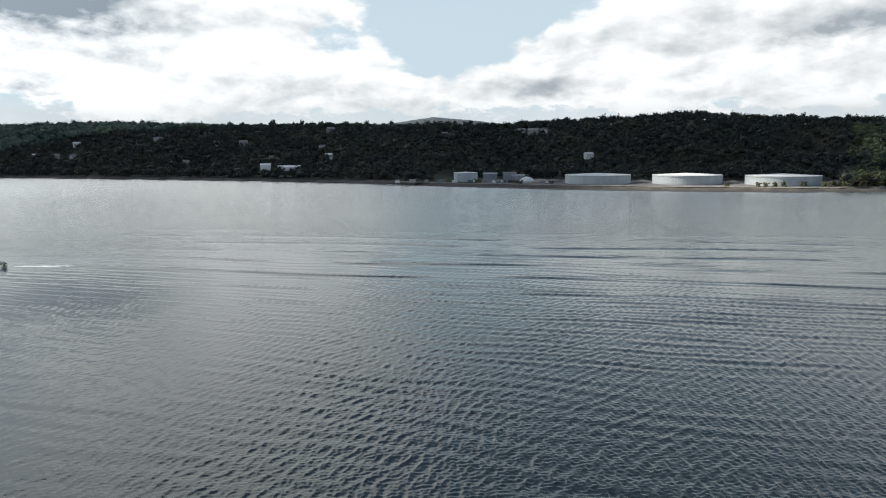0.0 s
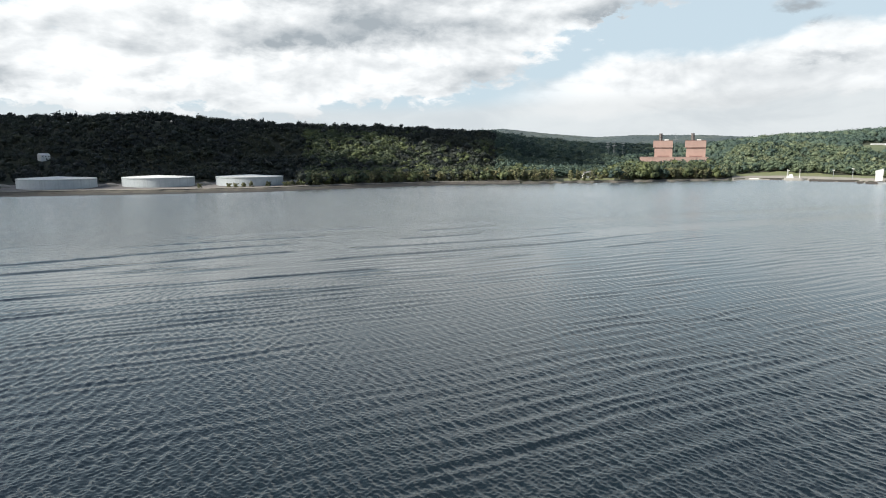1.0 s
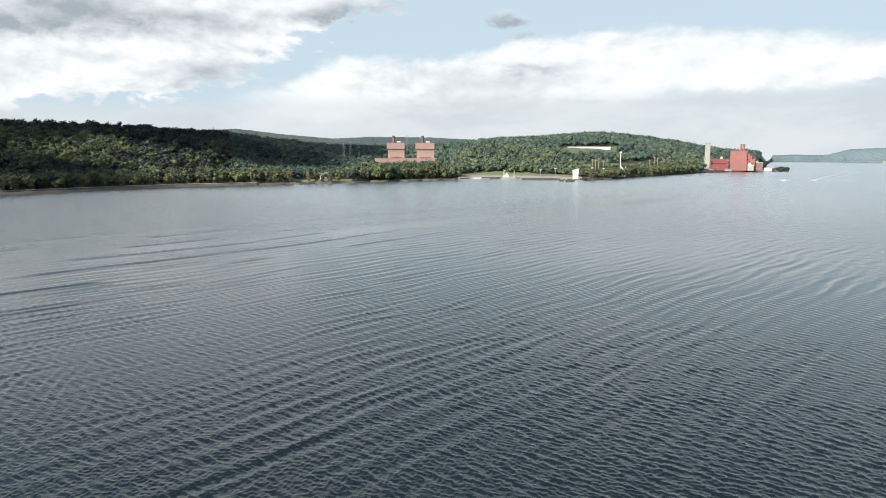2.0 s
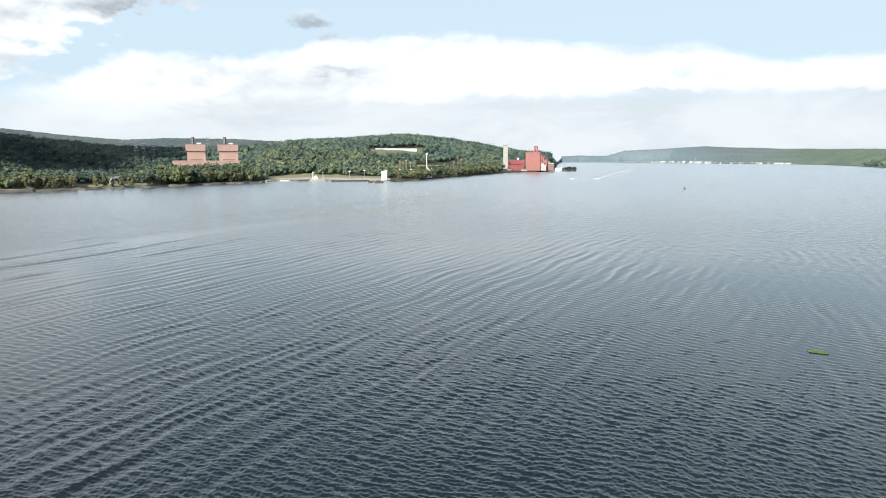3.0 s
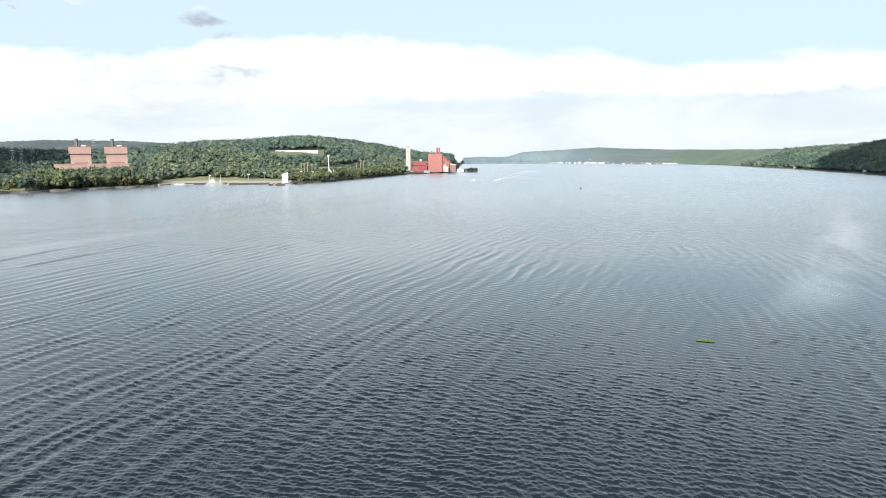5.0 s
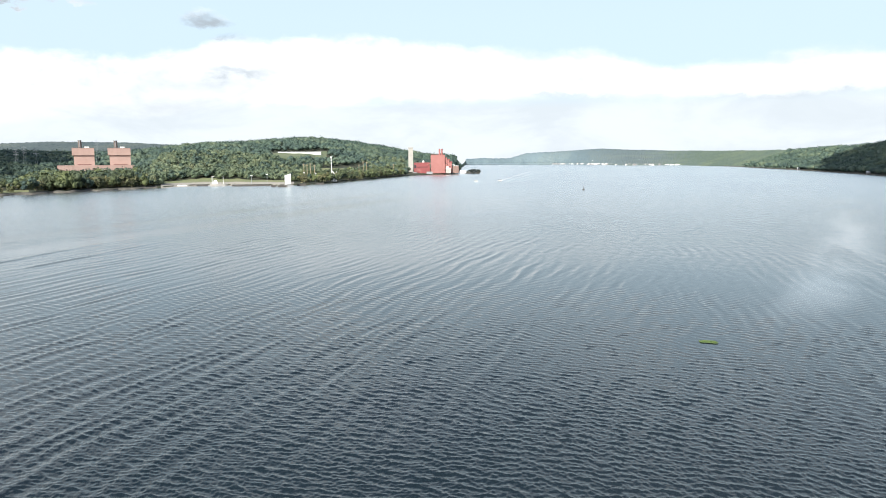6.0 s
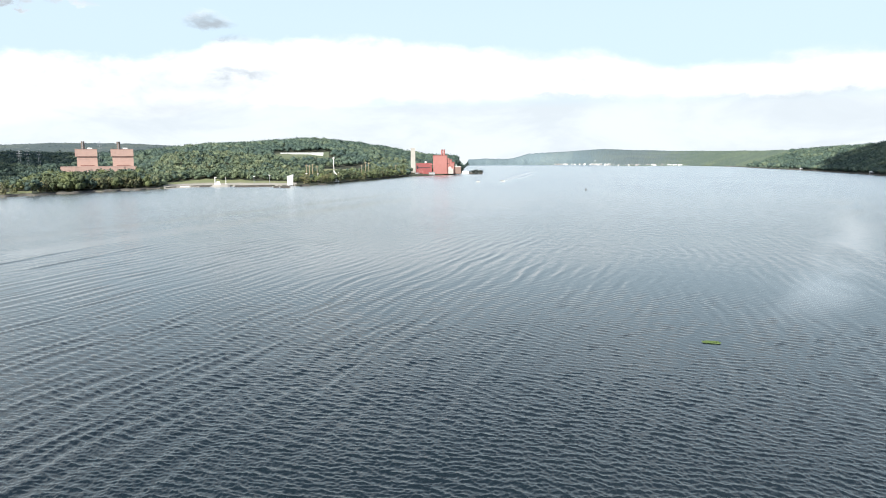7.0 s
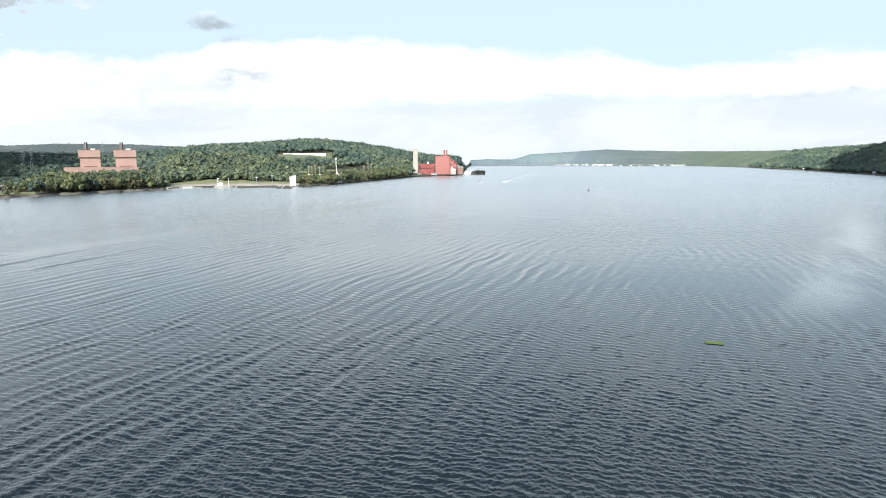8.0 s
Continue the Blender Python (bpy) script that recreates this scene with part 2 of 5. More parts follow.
def water_material():
    m = bpy.data.materials.new("river_water")
    m.use_nodes = True
    n = Nodes(m.node_tree)
    co = n.add("ShaderNodeTexCoord").outputs["Object"]
    sep = n.add("ShaderNodeSeparateXYZ")
    n.link(co, sep.inputs[0])
    x, y = sep.outputs[0], sep.outputs[1]
    patch = n.noise(n.scaled(co, (0.004, 0.010, 1)), 1.0, 4.0)
    ragged = n.noise(n.scaled(co, (0.03, 0.05, 1)), 1.0, 5.0, 0.65)

    def slick(p, q, wide, strength):
        """A calm streak on the water from p to q, ragged at its sides."""
        dx, dy = q[0] - p[0], q[1] - p[1]
        k = math.hypot(dx, dy)
        across = n.m("ABSOLUTE", n.m("ADD", n.m("SUBTRACT", n.m("MULTIPLY", n.m("SUBTRACT", x, p[0]), dy / k), n.m("MULTIPLY", n.m("SUBTRACT", y, p[1]), dx / k)),
                                     n.m("MULTIPLY", n.m("SUBTRACT", ragged, 0.5), wide * 1.5)))
        along = n.m("ADD", n.m("MULTIPLY", n.m("SUBTRACT", x, p[0]), dx / k), n.m("MULTIPLY", n.m("SUBTRACT", y, p[1]), dy / k))
        ends = n.m("MULTIPLY", n.step(along, -0.1 * k, 0.15 * k), n.step(along, 1.1 * k, 0.85 * k))
        return n.m("MULTIPLY", n.m("MULTIPLY", n.step(across, wide, wide * 0.1), ends), strength)

    # a pale streak drawn out along the stream, lighter in colour and calmer
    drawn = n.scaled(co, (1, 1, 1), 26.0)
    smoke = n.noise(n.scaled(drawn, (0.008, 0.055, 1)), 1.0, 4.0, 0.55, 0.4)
    pale_streak = n.m("MULTIPLY", n.m("MAXIMUM", slick((610, -298), (330, -172), 26, 0.8), slick((400, -205), (160, -68), 17, 0.9)), n.step(smoke, 0.34, 0.62))
    calm = n.m("MAXIMUM", pale_streak, n.m("MAXIMUM", slick((160, 213), (640, 78), 20, 0.9), slick((190, 252), (760, 95), 14, 0.7)))
    keep = n.m("SUBTRACT", 1.0, n.m("MULTIPLY", calm, 0.6))
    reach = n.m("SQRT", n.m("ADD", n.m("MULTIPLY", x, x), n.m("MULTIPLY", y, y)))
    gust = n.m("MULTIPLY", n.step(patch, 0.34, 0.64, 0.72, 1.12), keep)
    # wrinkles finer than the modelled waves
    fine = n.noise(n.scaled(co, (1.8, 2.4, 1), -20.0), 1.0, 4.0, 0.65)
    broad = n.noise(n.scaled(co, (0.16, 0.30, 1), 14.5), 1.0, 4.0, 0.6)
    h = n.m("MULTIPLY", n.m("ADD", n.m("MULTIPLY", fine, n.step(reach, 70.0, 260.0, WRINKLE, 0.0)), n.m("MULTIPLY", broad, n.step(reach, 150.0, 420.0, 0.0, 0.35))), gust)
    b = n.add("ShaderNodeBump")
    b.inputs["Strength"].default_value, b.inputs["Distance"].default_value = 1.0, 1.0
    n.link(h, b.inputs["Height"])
    deep = n.mix(n.step(patch, 0.4, 0.6), (0.009, 0.015, 0.019), (0.012, 0.018, 0.022))
    body = n.add("ShaderNodeBsdfDiffuse")
    n.put(body.inputs["Color"], n.mix(n.m("MULTIPLY", pale_streak, 0.30), deep, (0.55, 0.58, 0.60)))
    gloss = n.add("ShaderNodeBsdfGlossy", distribution="MULTI_GGX")
    gloss.inputs["Color"].default_value = (0.98, 1.0, 0.99, 1)
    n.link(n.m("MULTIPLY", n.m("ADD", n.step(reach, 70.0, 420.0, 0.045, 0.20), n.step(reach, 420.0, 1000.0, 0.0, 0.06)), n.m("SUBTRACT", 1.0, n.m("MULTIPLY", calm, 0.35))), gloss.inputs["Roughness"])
    fresnel = n.add("ShaderNodeFresnel")
    fresnel.inputs["IOR"].default_value = 1.43
    n.link(b.outputs[0], fresnel.inputs["Normal"])
    n.link(b.outputs[0], gloss.inputs["Normal"])
    p = n.add("ShaderNodeMixShader")
    n.link(fresnel.outputs[0], p.inputs[0])
    n.link(body.outputs[0], p.inputs[1])
    n.link(gloss.outputs[0], p.inputs[2])
    out = n.add("ShaderNodeOutputMaterial")
    n.link(p.outputs[0], out.inputs[0])
    return m


def ground_build(n, co):
    big = n.noise(co, 0.012, 5.0)
    small = n.noise(co, 0.15, 4.0)
    c = n.mix(n.step(big, 0.4, 0.6), (0.030, 0.038, 0.020), (0.046, 0.048, 0.026))
    return n.mix(n.step(small, 0.45, 0.7, 0.0, 0.6), c, (0.020, 0.026, 0.014))


WATER = water_material()
GROUND = material("rough_grass", ground_build, 0.95)
# woods with the cloud shade darkened into their tones
SHADE_WOODS = foliage("shade_toned_woods", [(0.012, 0.018, 0.018), (0.019, 0.028, 0.023), (0.032, 0.042, 0.027), (0.058, 0.064, 0.032)], 0.012, 0.4)
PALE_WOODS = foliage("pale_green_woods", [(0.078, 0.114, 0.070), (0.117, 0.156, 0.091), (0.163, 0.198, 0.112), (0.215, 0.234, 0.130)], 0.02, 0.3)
# distance haze painted into the ridge woods as bluer tones
HAZY_RIDGE_WOODS = foliage("hazy_ridge_woods", [(0.052, 0.074, 0.078), (0.070, 0.094, 0.092), (0.115, 0.135, 0.108)], 0.004, 0.15)
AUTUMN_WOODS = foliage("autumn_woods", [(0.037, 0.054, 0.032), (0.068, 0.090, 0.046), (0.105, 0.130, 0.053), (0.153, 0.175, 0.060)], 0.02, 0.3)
# far woods paler and bluer, with haze in the base colour
HAZY_FAR_WOODS = foliage("hazy_far_woods", [(0.083, 0.121, 0.091), (0.110, 0.151, 0.103), (0.163, 0.197, 0.114)], 0.006, 0.25)
# lit counterpart of the shade-toned woods, lighter and slightly blued for haze
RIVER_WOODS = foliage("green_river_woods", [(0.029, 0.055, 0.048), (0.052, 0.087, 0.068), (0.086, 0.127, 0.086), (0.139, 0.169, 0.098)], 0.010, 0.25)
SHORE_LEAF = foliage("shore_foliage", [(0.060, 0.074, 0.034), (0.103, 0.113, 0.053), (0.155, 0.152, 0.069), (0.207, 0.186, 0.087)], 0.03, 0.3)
# haze of the air put into the next three foliage colours
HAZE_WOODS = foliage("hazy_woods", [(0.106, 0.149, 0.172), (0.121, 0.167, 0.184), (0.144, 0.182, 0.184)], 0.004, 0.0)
HAZY_BANK_WOODS = foliage("hazy_bank_woods", [(0.103, 0.139, 0.146), (0.122, 0.158, 0.156), (0.154, 0.182, 0.158)], 0.006, 0.15)
HAZE_BLUE_WOODS = foliage("haze_blue_hill_woods", [(0.040, 0.056, 0.072), (0.050, 0.066, 0.080), (0.062, 0.078, 0.086)], 0.004, 0.1)
FIELD = worn("grey_green_field", (0.105, 0.135, 0.070), (0.140, 0.155, 0.085), 0.02, 0.95)
# tank walls turned from the sun: their shade is put into this blue-grey
TANK_SHADED_SIDE = worn("tank_shaded_side", (0.50, 0.54, 0.55), (0.42, 0.46, 0.48), 0.08, 0.6, streak=0.3)
BARK = worn("bark", (0.10, 0.08, 0.06), (0.18, 0.15, 0.12), 1.5, 0.95)
PINK = worn("pink_cladding", (0.43, 0.295, 0.25), (0.385, 0.262, 0.222), 0.05, 0.7, streak=0.25)
PINK_DARK = worn("brown_louvres", (0.22, 0.11, 0.09), (0.16, 0.08, 0.07), 0.3, 0.7)
STACK = worn("dark_stack", (0.16, 0.13, 0.11), (0.10, 0.085, 0.08), 0.3, 0.8, streak=0.3)
RED = worn("red_cladding", (0.35, 0.150, 0.132), (0.305, 0.125, 0.110), 0.05, 0.7, streak=0.25)
RED_DARK = worn("dark_red_cladding", (0.27, 0.068, 0.066), (0.21, 0.055, 0.055), 0.06, 0.7, streak=0.3)
BRICK = worn("weathered_brown_brick", (0.26, 0.17, 0.14), (0.20, 0.13, 0.11), 0.1, 0.85, streak=0.3)
CONCRETE = worn("concrete", (0.43, 0.41, 0.37), (0.35, 0.335, 0.305), 0.08, 0.9, streak=0.35)
WHITE = worn("white_paint", (0.80, 0.80, 0.78), (0.70, 0.70, 0.67), 0.1, 0.55, streak=0.2)
PALE_PAINT = worn("weathered_white_paint", (0.62, 0.63, 0.62), (0.50, 0.51, 0.50), 0.15, 0.7, streak=0.3)
GREY = worn("grey_metal", (0.36, 0.38, 0.39), (0.27, 0.28, 0.29), 0.15, 0.6, 0.2, streak=0.25)
ROOF = worn("grey_shingle", (0.30, 0.29, 0.28), (0.20, 0.20, 0.20), 0.8, 0.9)
DARK = worn("dark_timber", (0.055, 0.05, 0.045), (0.10, 0.09, 0.08), 0.6, 0.9)
STONE = worn("shore_stone", (0.13, 0.12, 0.10), (0.08, 0.075, 0.065), 0.12, 0.95)
GRAVEL = worn("pale_gravel", (0.36, 0.33, 0.28), (0.27, 0.25, 0.22), 0.06, 0.95)
LAWN = worn("mown_grass", (0.15, 0.175, 0.075), (0.20, 0.20, 0.10), 0.03, 0.95)
TAN = worn("weathered_tan", (0.36, 0.29, 0.19), (0.27, 0.22, 0.15), 0.4, 0.85)
ALGAE = worn("green_weed", (0.055, 0.10, 0.020), (0.10, 0.14, 0.035), 1.5, 0.8)
FOAM = worn("foam", (0.70, 0.72, 0.73), (0.52, 0.56, 0.58), 0.6, 0.6)
GLASS = worn("dark_glass", (0.03, 0.035, 0.04), (0.05, 0.055, 0.06), 1.0, 0.15)

# ---- mesh helpers ----


def box(bm, cx, cy, cz, sx, sy, sz, taper=1.0, rz=0.0):
    """A box whose base stands at cz; taper narrows its top."""
    v = []
    for k, t in ((0, 1.0), (1, taper)):
        for i, j in ((-1, -1), (1, -1), (1, 1), (-1, 1)):
            q = Matrix.Rotation(radians(rz), 3, "Z") @ Vector((i * sx / 2 * t, j * sy / 2 * t, 0))
            v.append(bm.verts.new((cx + q.x, cy + q.y, cz + k * sz)))
    for f in ((3, 2, 1, 0), (4, 5, 6, 7), (0, 1, 5, 4), (1, 2, 6, 5), (2, 3, 7, 6), (3, 0, 4, 7)):
        bm.faces.new([v[i] for i in f])
    return bm


def lathe(bm, rings, sides=24, cx=0.0, cy=0.0):
    """A turned body: rings of (radius, height), closed at both ends."""
    loops = []
    for r, z in rings:
        loops.append([bm.verts.new((cx + r * math.cos(2 * math.pi * i / sides), cy + r * math.sin(2 * math.pi * i / sides), z)) for i in range(sides)])
    for a, b in zip(loops, loops[1:]):
        for i in range(sides):
            j = (i + 1) % sides
            bm.faces.new((a[i], a[j], b[j], b[i]))
    bm.faces.new(loops[0][::-1])
    bm.faces.new(loops[-1])
    return bm


def bar(bm, a, b, r, sides=6):
    """A round bar from a to b."""
    a, b = Vector(a), Vector(b)
    q = (b - a).to_track_quat("Z", "Y")
    loops = [[bm.verts.new(p + q @ Vector((r * math.cos(2 * math.pi * i / sides), r * math.sin(2 * math.pi * i / sides), 0))) for i in range(sides)] for p in (a, b)]
    for i in range(sides):
        j = (i + 1) % sides
        bm.faces.new((loops[0][i], loops[0][j], loops[1][j], loops[1][i]))
    bm.faces.new(loops[0][::-1])
    bm.faces.new(loops[1])
    return bm


def mesh_of(name, bm, mat, smooth=False):
    me = bpy.data.meshes.new(name)
    bm.to_mesh(me)
    bm.free()
    me.materials.append(mat)
    if smooth:
        me.shade_smooth()
    return me


def part(name, bm, mat, parent, label="", smooth=False):
    ob = new(name, mesh_of(name, bm, mat, smooth))
    ob.parent = parent
    if label:
        tagged(ob, label)
    return ob


def thing(name, m, label, category, group="", kind=""):
    ob = new(name)
    ob.matrix_world = m
    return tagged(ob, label, category, group, kind)


def B():
    return bmesh.new()


def raw_mesh(name, verts, faces, mats, index=None, smooth=False):
    """A mesh from arrays of triangles."""
    me = bpy.data.meshes.new(name)
    me.vertices.add(len(verts))
    me.vertices.foreach_set("co", np.asarray(verts, np.float32).ravel())
    k = faces.shape[1]
    me.loops.add(faces.size)
    me.loops.foreach_set("vertex_index", faces.astype(np.int32).ravel())
    me.polygons.add(len(faces))
    me.polygons.foreach_set("loop_start", np.arange(0, faces.size, k, dtype=np.int32))
    for m in mats:
        me.materials.append(m)
    if index is not None:
        me.polygons.foreach_set("material_index", index.astype(np.int32))
    me.polygons.foreach_set("use_smooth", np.full(len(faces), smooth))
    me.update(calc_edges=True)
    me.validate()
    return me


# ---- the lie of the land ----
SHORE_AZ = [-180, -150, -120, -105, -95, -75, -60, -45, -32, -25, -17, -7, 1, 10, 19, 27, 34, 42, 48, 55, 59.5, 64.5, 67, 70, 73.5, 76.5, 80, 83.6,
            87.0, 87.6, 88.1, 93.5, 96.5, 100.9, 105.2, 108.4, 111.2, 115, 119, 130, 150, 180]
SHORE_D = [520, 600, 1500, 4000, 4900, 4800, 3000, 1900, 1290, 1130, 970, 830, 735, 680, 664, 672, 722, 790, 815, 868, 930, 1000, 1050, 1030, 985, 1062,
           1260, 1560, 1710, 1830, 4850, 4850, 4720, 3860, 3830, 3290, 2590, 1990, 1504, 1100, 700, 520]
FLAT_AZ = [-35, 0, 4, 28, 33, 45, 50, 63, 66, 72, 76, 82, 90]
FLAT_W = [15, 40, 185, 205, 100, 95, 330, 330, 250, 230, 180, 60, 20]
RIDGE_AZ = [-180, -60, -35, -25, -15, -5, 5, 13, 20, 25, 30, 36, 40, 45, 50, 54, 58, 62, 65, 70, 75, 79, 82, 84.5, 86.4, 87.1, 87.6, 88.1, 91.6, 93.0, 99, 101, 105, 109, 113, 116.6, 119, 124, 140, 180]
RIDGE_R = [1100, 3600, 1900, 1700, 1500, 1400, 1330, 1260, 1230, 1240, 1260, 1350, 1420, 1600, 1800, 1950, 2000, 1950, 1950, 2100, 2300, 2350, 2300, 2200,
           2100, 2060, 2040, 4930, 4930, 4930, 4930, 4920, 4700, 4200, 3100, 2450, 2050, 1750, 1300, 1100]
RIDGE_EL = [3.0, 1.0, 2.0, 2.48, 2.38, 2.42, 2.45, 2.85, 3.12, 2.72, 2.4, 2.3, 2.15, 1.85, 1.25, 0.85, 0.75, 0.8, 1.2, 1.55, 1.83, 1.55, 1.02, 0.58,
            0.45, 0.38, -0.5, 0.10, 0.16, 0.52, 0.87, 0.76, 0.65, 0.62, 0.67, 0.91, 1.2, 1.6, 2.5, 3.0]
FAR_AZ = [-8, -3.5, -0.5, 3.5, 8, 42, 44.5, 46.5, 50, 54, 57, 62, 65, 69, 75]
FAR_EL = [1.2, 2.45, 2.87, 2.5, 1.2, 1.2, 1.8, 2.0, 1.62, 1.3, 1.46, 1.43, 1.28, 1.0, 0.6]


def smooth01(t):
    t = np.clip(t, 0, 1)
    return t * t * (3 - 2 * t)


def wavy(x, y, s, k):
    """Cheap rolling variation, about -1 to 1."""
    return (np.sin(x * s + k) * np.cos(y * s * 1.3 + 2.1 * k) + 0.6 * np.sin(x * s * 2.3 - y * s * 1.9 + 3.3 * k) + 0.4 * np.cos(x * s * 4.7 + y * s * 4.1 + k)) / 2.0


def shore(az):
    rough = np.where((np.asarray(az) > -8) & (np.asarray(az) < 50), 0.2, 1.0)
    return np.interp(az, SHORE_AZ, SHORE_D) + rough * (7 * np.sin(az * 2.9) + 4 * np.sin(az * 7.3 + 1))


def height(az, r):
    """Ground height in metres, r metres off in the direction az."""
    az, r = np.broadcast_arrays(np.asarray(az, float), np.asarray(r, float))
    s = shore(az)
    flat = np.interp(az, FLAT_AZ, FLAT_W)
    ridge = np.interp(az, RIDGE_AZ, RIDGE_R)
    top = 35 + ridge * np.tan(np.radians(np.interp(az, RIDGE_AZ, RIDGE_EL))) - 15
    top = np.maximum(top, 2.5)
    shelf = 2.2 + 1.2 * smooth01((r - s) / 120)
    t = (r - s - flat) / np.maximum(ridge - s - flat, 40)
    up = smooth01(np.clip(t, 0, 1) ** 0.85)
    fall = np.exp(-((np.maximum(t, 1) - 1) / 1.1) ** 2)
    z = shelf + np.maximum(top - shelf, 0) * up * fall
    x, y = r * np.sin(np.radians(az)), r * np.cos(np.radians(az))
    z = z + np.clip(t, 0, 1) * (1 - 0.8 * np.exp(-((t - 1) / 0.15) ** 2)) * 7 * wavy(x, y, 0.011, 1.0)
    # front hill between the plants
    fh = 35 + 1480 * np.tan(np.radians(np.interp(az, [62, 64.5, 67, 70, 73, 75.5], [-2.0, 0.75, 0.95, 0.85, 0.5, -1.0]))) - 16
    z = np.maximum(z, np.maximum(fh, 0) * np.exp(-((r - 1480) / 190) ** 2))
    far = 35 + 4300 * np.tan(np.radians(np.interp(az, FAR_AZ, FAR_EL))) - 12
    far = np.where((az > -8) & (az < 75), far, 0)
    z = np.maximum(z, far * smooth01((r - 3000) / 1300))
    wet = smooth01((r - s) / 7.0)
    return np.where(r < s, -3.0, -3.0 * (1 - wet) + z * wet)


def ground_at(az, d):
    return float(height(az, d))


def on_slope(az, el, above=0.0):
    """The distance at which the slope, seen from the river's middle, stands at the elevation el."""
    r = np.arange(float(shore(az)) + 20, 4800, 8.0)
    e = np.degrees(np.arctan2(height(az, r) + above - EYE[2], r))
    k = np.argmax(e > el)
    return float(r[k])


def build_land():
    az = np.concatenate([np.arange(-180, -40, 2.0), np.arange(-40, 125, 0.3), np.arange(125, 180, 2.0)])
    ring = np.concatenate([np.arange(0, 40, 4), np.arange(40, 400, 18), np.arange(400, 1500, 50), np.arange(1500, 4600, 150)])
    s = shore(az)
    verts = []
    n_r = len(ring)
    rr = np.minimum(s[:, None] - 3 + ring[None, :], 4960 + 0.001 * ring[None, :])
    aa = np.repeat(az[:, None], n_r, 1)
    zz = height(aa, rr)
    verts = np.stack([rr * np.sin(np.radians(aa)), rr * np.cos(np.radians(aa)), zz], -1).reshape(-1, 3)
    i = np.arange(len(az))[:, None] * n_r + np.arange(n_r - 1)[None, :]
    j = (np.roll(np.arange(len(az)), -1))[:, None] * n_r + np.arange(n_r - 1)[None, :]
    faces = np.stack([i, i + 1, j + 1, j], -1).reshape(-1, 4)
    mid = rr[:, :-1].reshape(-1)
    # ground far off takes the haze-toned foliage colours
    ob = new("ground", raw_mesh("ground", verts, faces, [GROUND, HAZY_FAR_WOODS, HAZE_WOODS], np.where(mid > 4200, 2, np.where(mid > 2900, 1, 0)), smooth=True))
    tagged(ob, "rolling grassy river banks and hills under woods", "ground", kind="structure")


def calm_streak(x, y, p, q, wide):
    """How calm the water lies on a ragged streak from p to q, 0 to 1."""
    dx, dy = q[0] - p[0], q[1] - p[1]
    k = math.hypot(dx, dy)
    across = np.abs((x - p[0]) * dy / k - (y - p[1]) * dx / k + wide * 0.5 * wavy(x, y, 0.09, 2.0))
    along = ((x - p[0]) * dx + (y - p[1]) * dy) / k
    return smooth01((wide - across) / (0.9 * wide)) * smooth01((along / k + 0.1) / 0.25) * smooth01((1.1 - along / k) / 0.25)


def sea(x, y, r):
    """Height and sideways shift of the river's waves at the places x, y, r metres from the middle."""
    pick = random.Random(11)
    bx, by = x + 1.6 * wavy(x, y, 0.045, 0.3), y + 1.6 * wavy(x, y, 0.045, 1.9)
    lee = smooth01((-(x - 0.02 * y + 22 * wavy(x, y, 0.03, 0.8)) - 12) / 50)
    calm = np.maximum(0.6 * calm_streak(x, y, (400, -205), (160, -68), 22), np.maximum(calm_streak(x, y, (160, 213), (640, 78), 20), calm_streak(x, y, (190, 252), (760, 95), 14)))
    gust = (0.95 + 0.22 * wavy(x, y, 0.021, 5.0)) * (1 - 0.75 * calm) * (1 - 0.50 * lee) * smooth01((415 - r) / 120)
    # floating weed damps the waves round it
    gust = gust * (1 - 0.9 * np.exp(-((x - 133.0) ** 2 + (y + 42.2) ** 2) / 30.0))
    sets = np.clip(0.75 + 0.75 * wavy(x * 0.35 + y * 0.09, y, 0.05, 3.0), 0.25, 1.5)
    z, sx, sy = np.zeros_like(x), np.zeros_like(x), np.zeros_like(x)
    for count, heading, spread, short, far, steep, power in ((14, 14.5, 6.0, 2.0, 6.0, SWELL, sets), (26, 110.0, 42.0, 0.95, 2.3, CHOP, 1.0), (30, 98.0, 58.0, 0.50, 0.95, RIPPLE, 1.0)):
        for i in range(count):
            length = short * (far / short) ** ((i + pick.random()) / count)
            a = radians(heading + pick.gauss(0.0, spread))
            k = 6.283 / length
            amp = steep * math.sqrt(2.0 / count) * pick.uniform(0.7, 1.3) / k
            ph = k * (math.sin(a) * bx + math.cos(a) * by) + pick.uniform(0.0, 6.283)
            # a train fades out where the mesh grows too coarse for it
            f = amp * power * np.clip((length / (r * np.interp(r, STEP_R, STEP_K)) - 1.7) / 1.2, 0, 1)
            z += f * np.cos(ph)
            s = -1.15 * f * np.sin(ph)
            sx += s * math.sin(a)
            sy += s * math.cos(a)
    # the boat's wake: a few sharp crests that break off and start again
    w = y + 0.19 * x + 7 * wavy(x, y, 0.012, 4.0)
    zone = smooth01((w - 165) / 25) * smooth01((330 - w) / 45) * smooth01((x + 190) / 100) * smooth01((330 - x) / 150) * smooth01((wavy(x, y * 2, 0.03, 6.0) + 0.35) / 0.4)
    crest = 0.42 * np.maximum(np.cos(0.29 * w), 0) ** 24 * zone
    return z * gust + crest, sx * gust, sy * gust


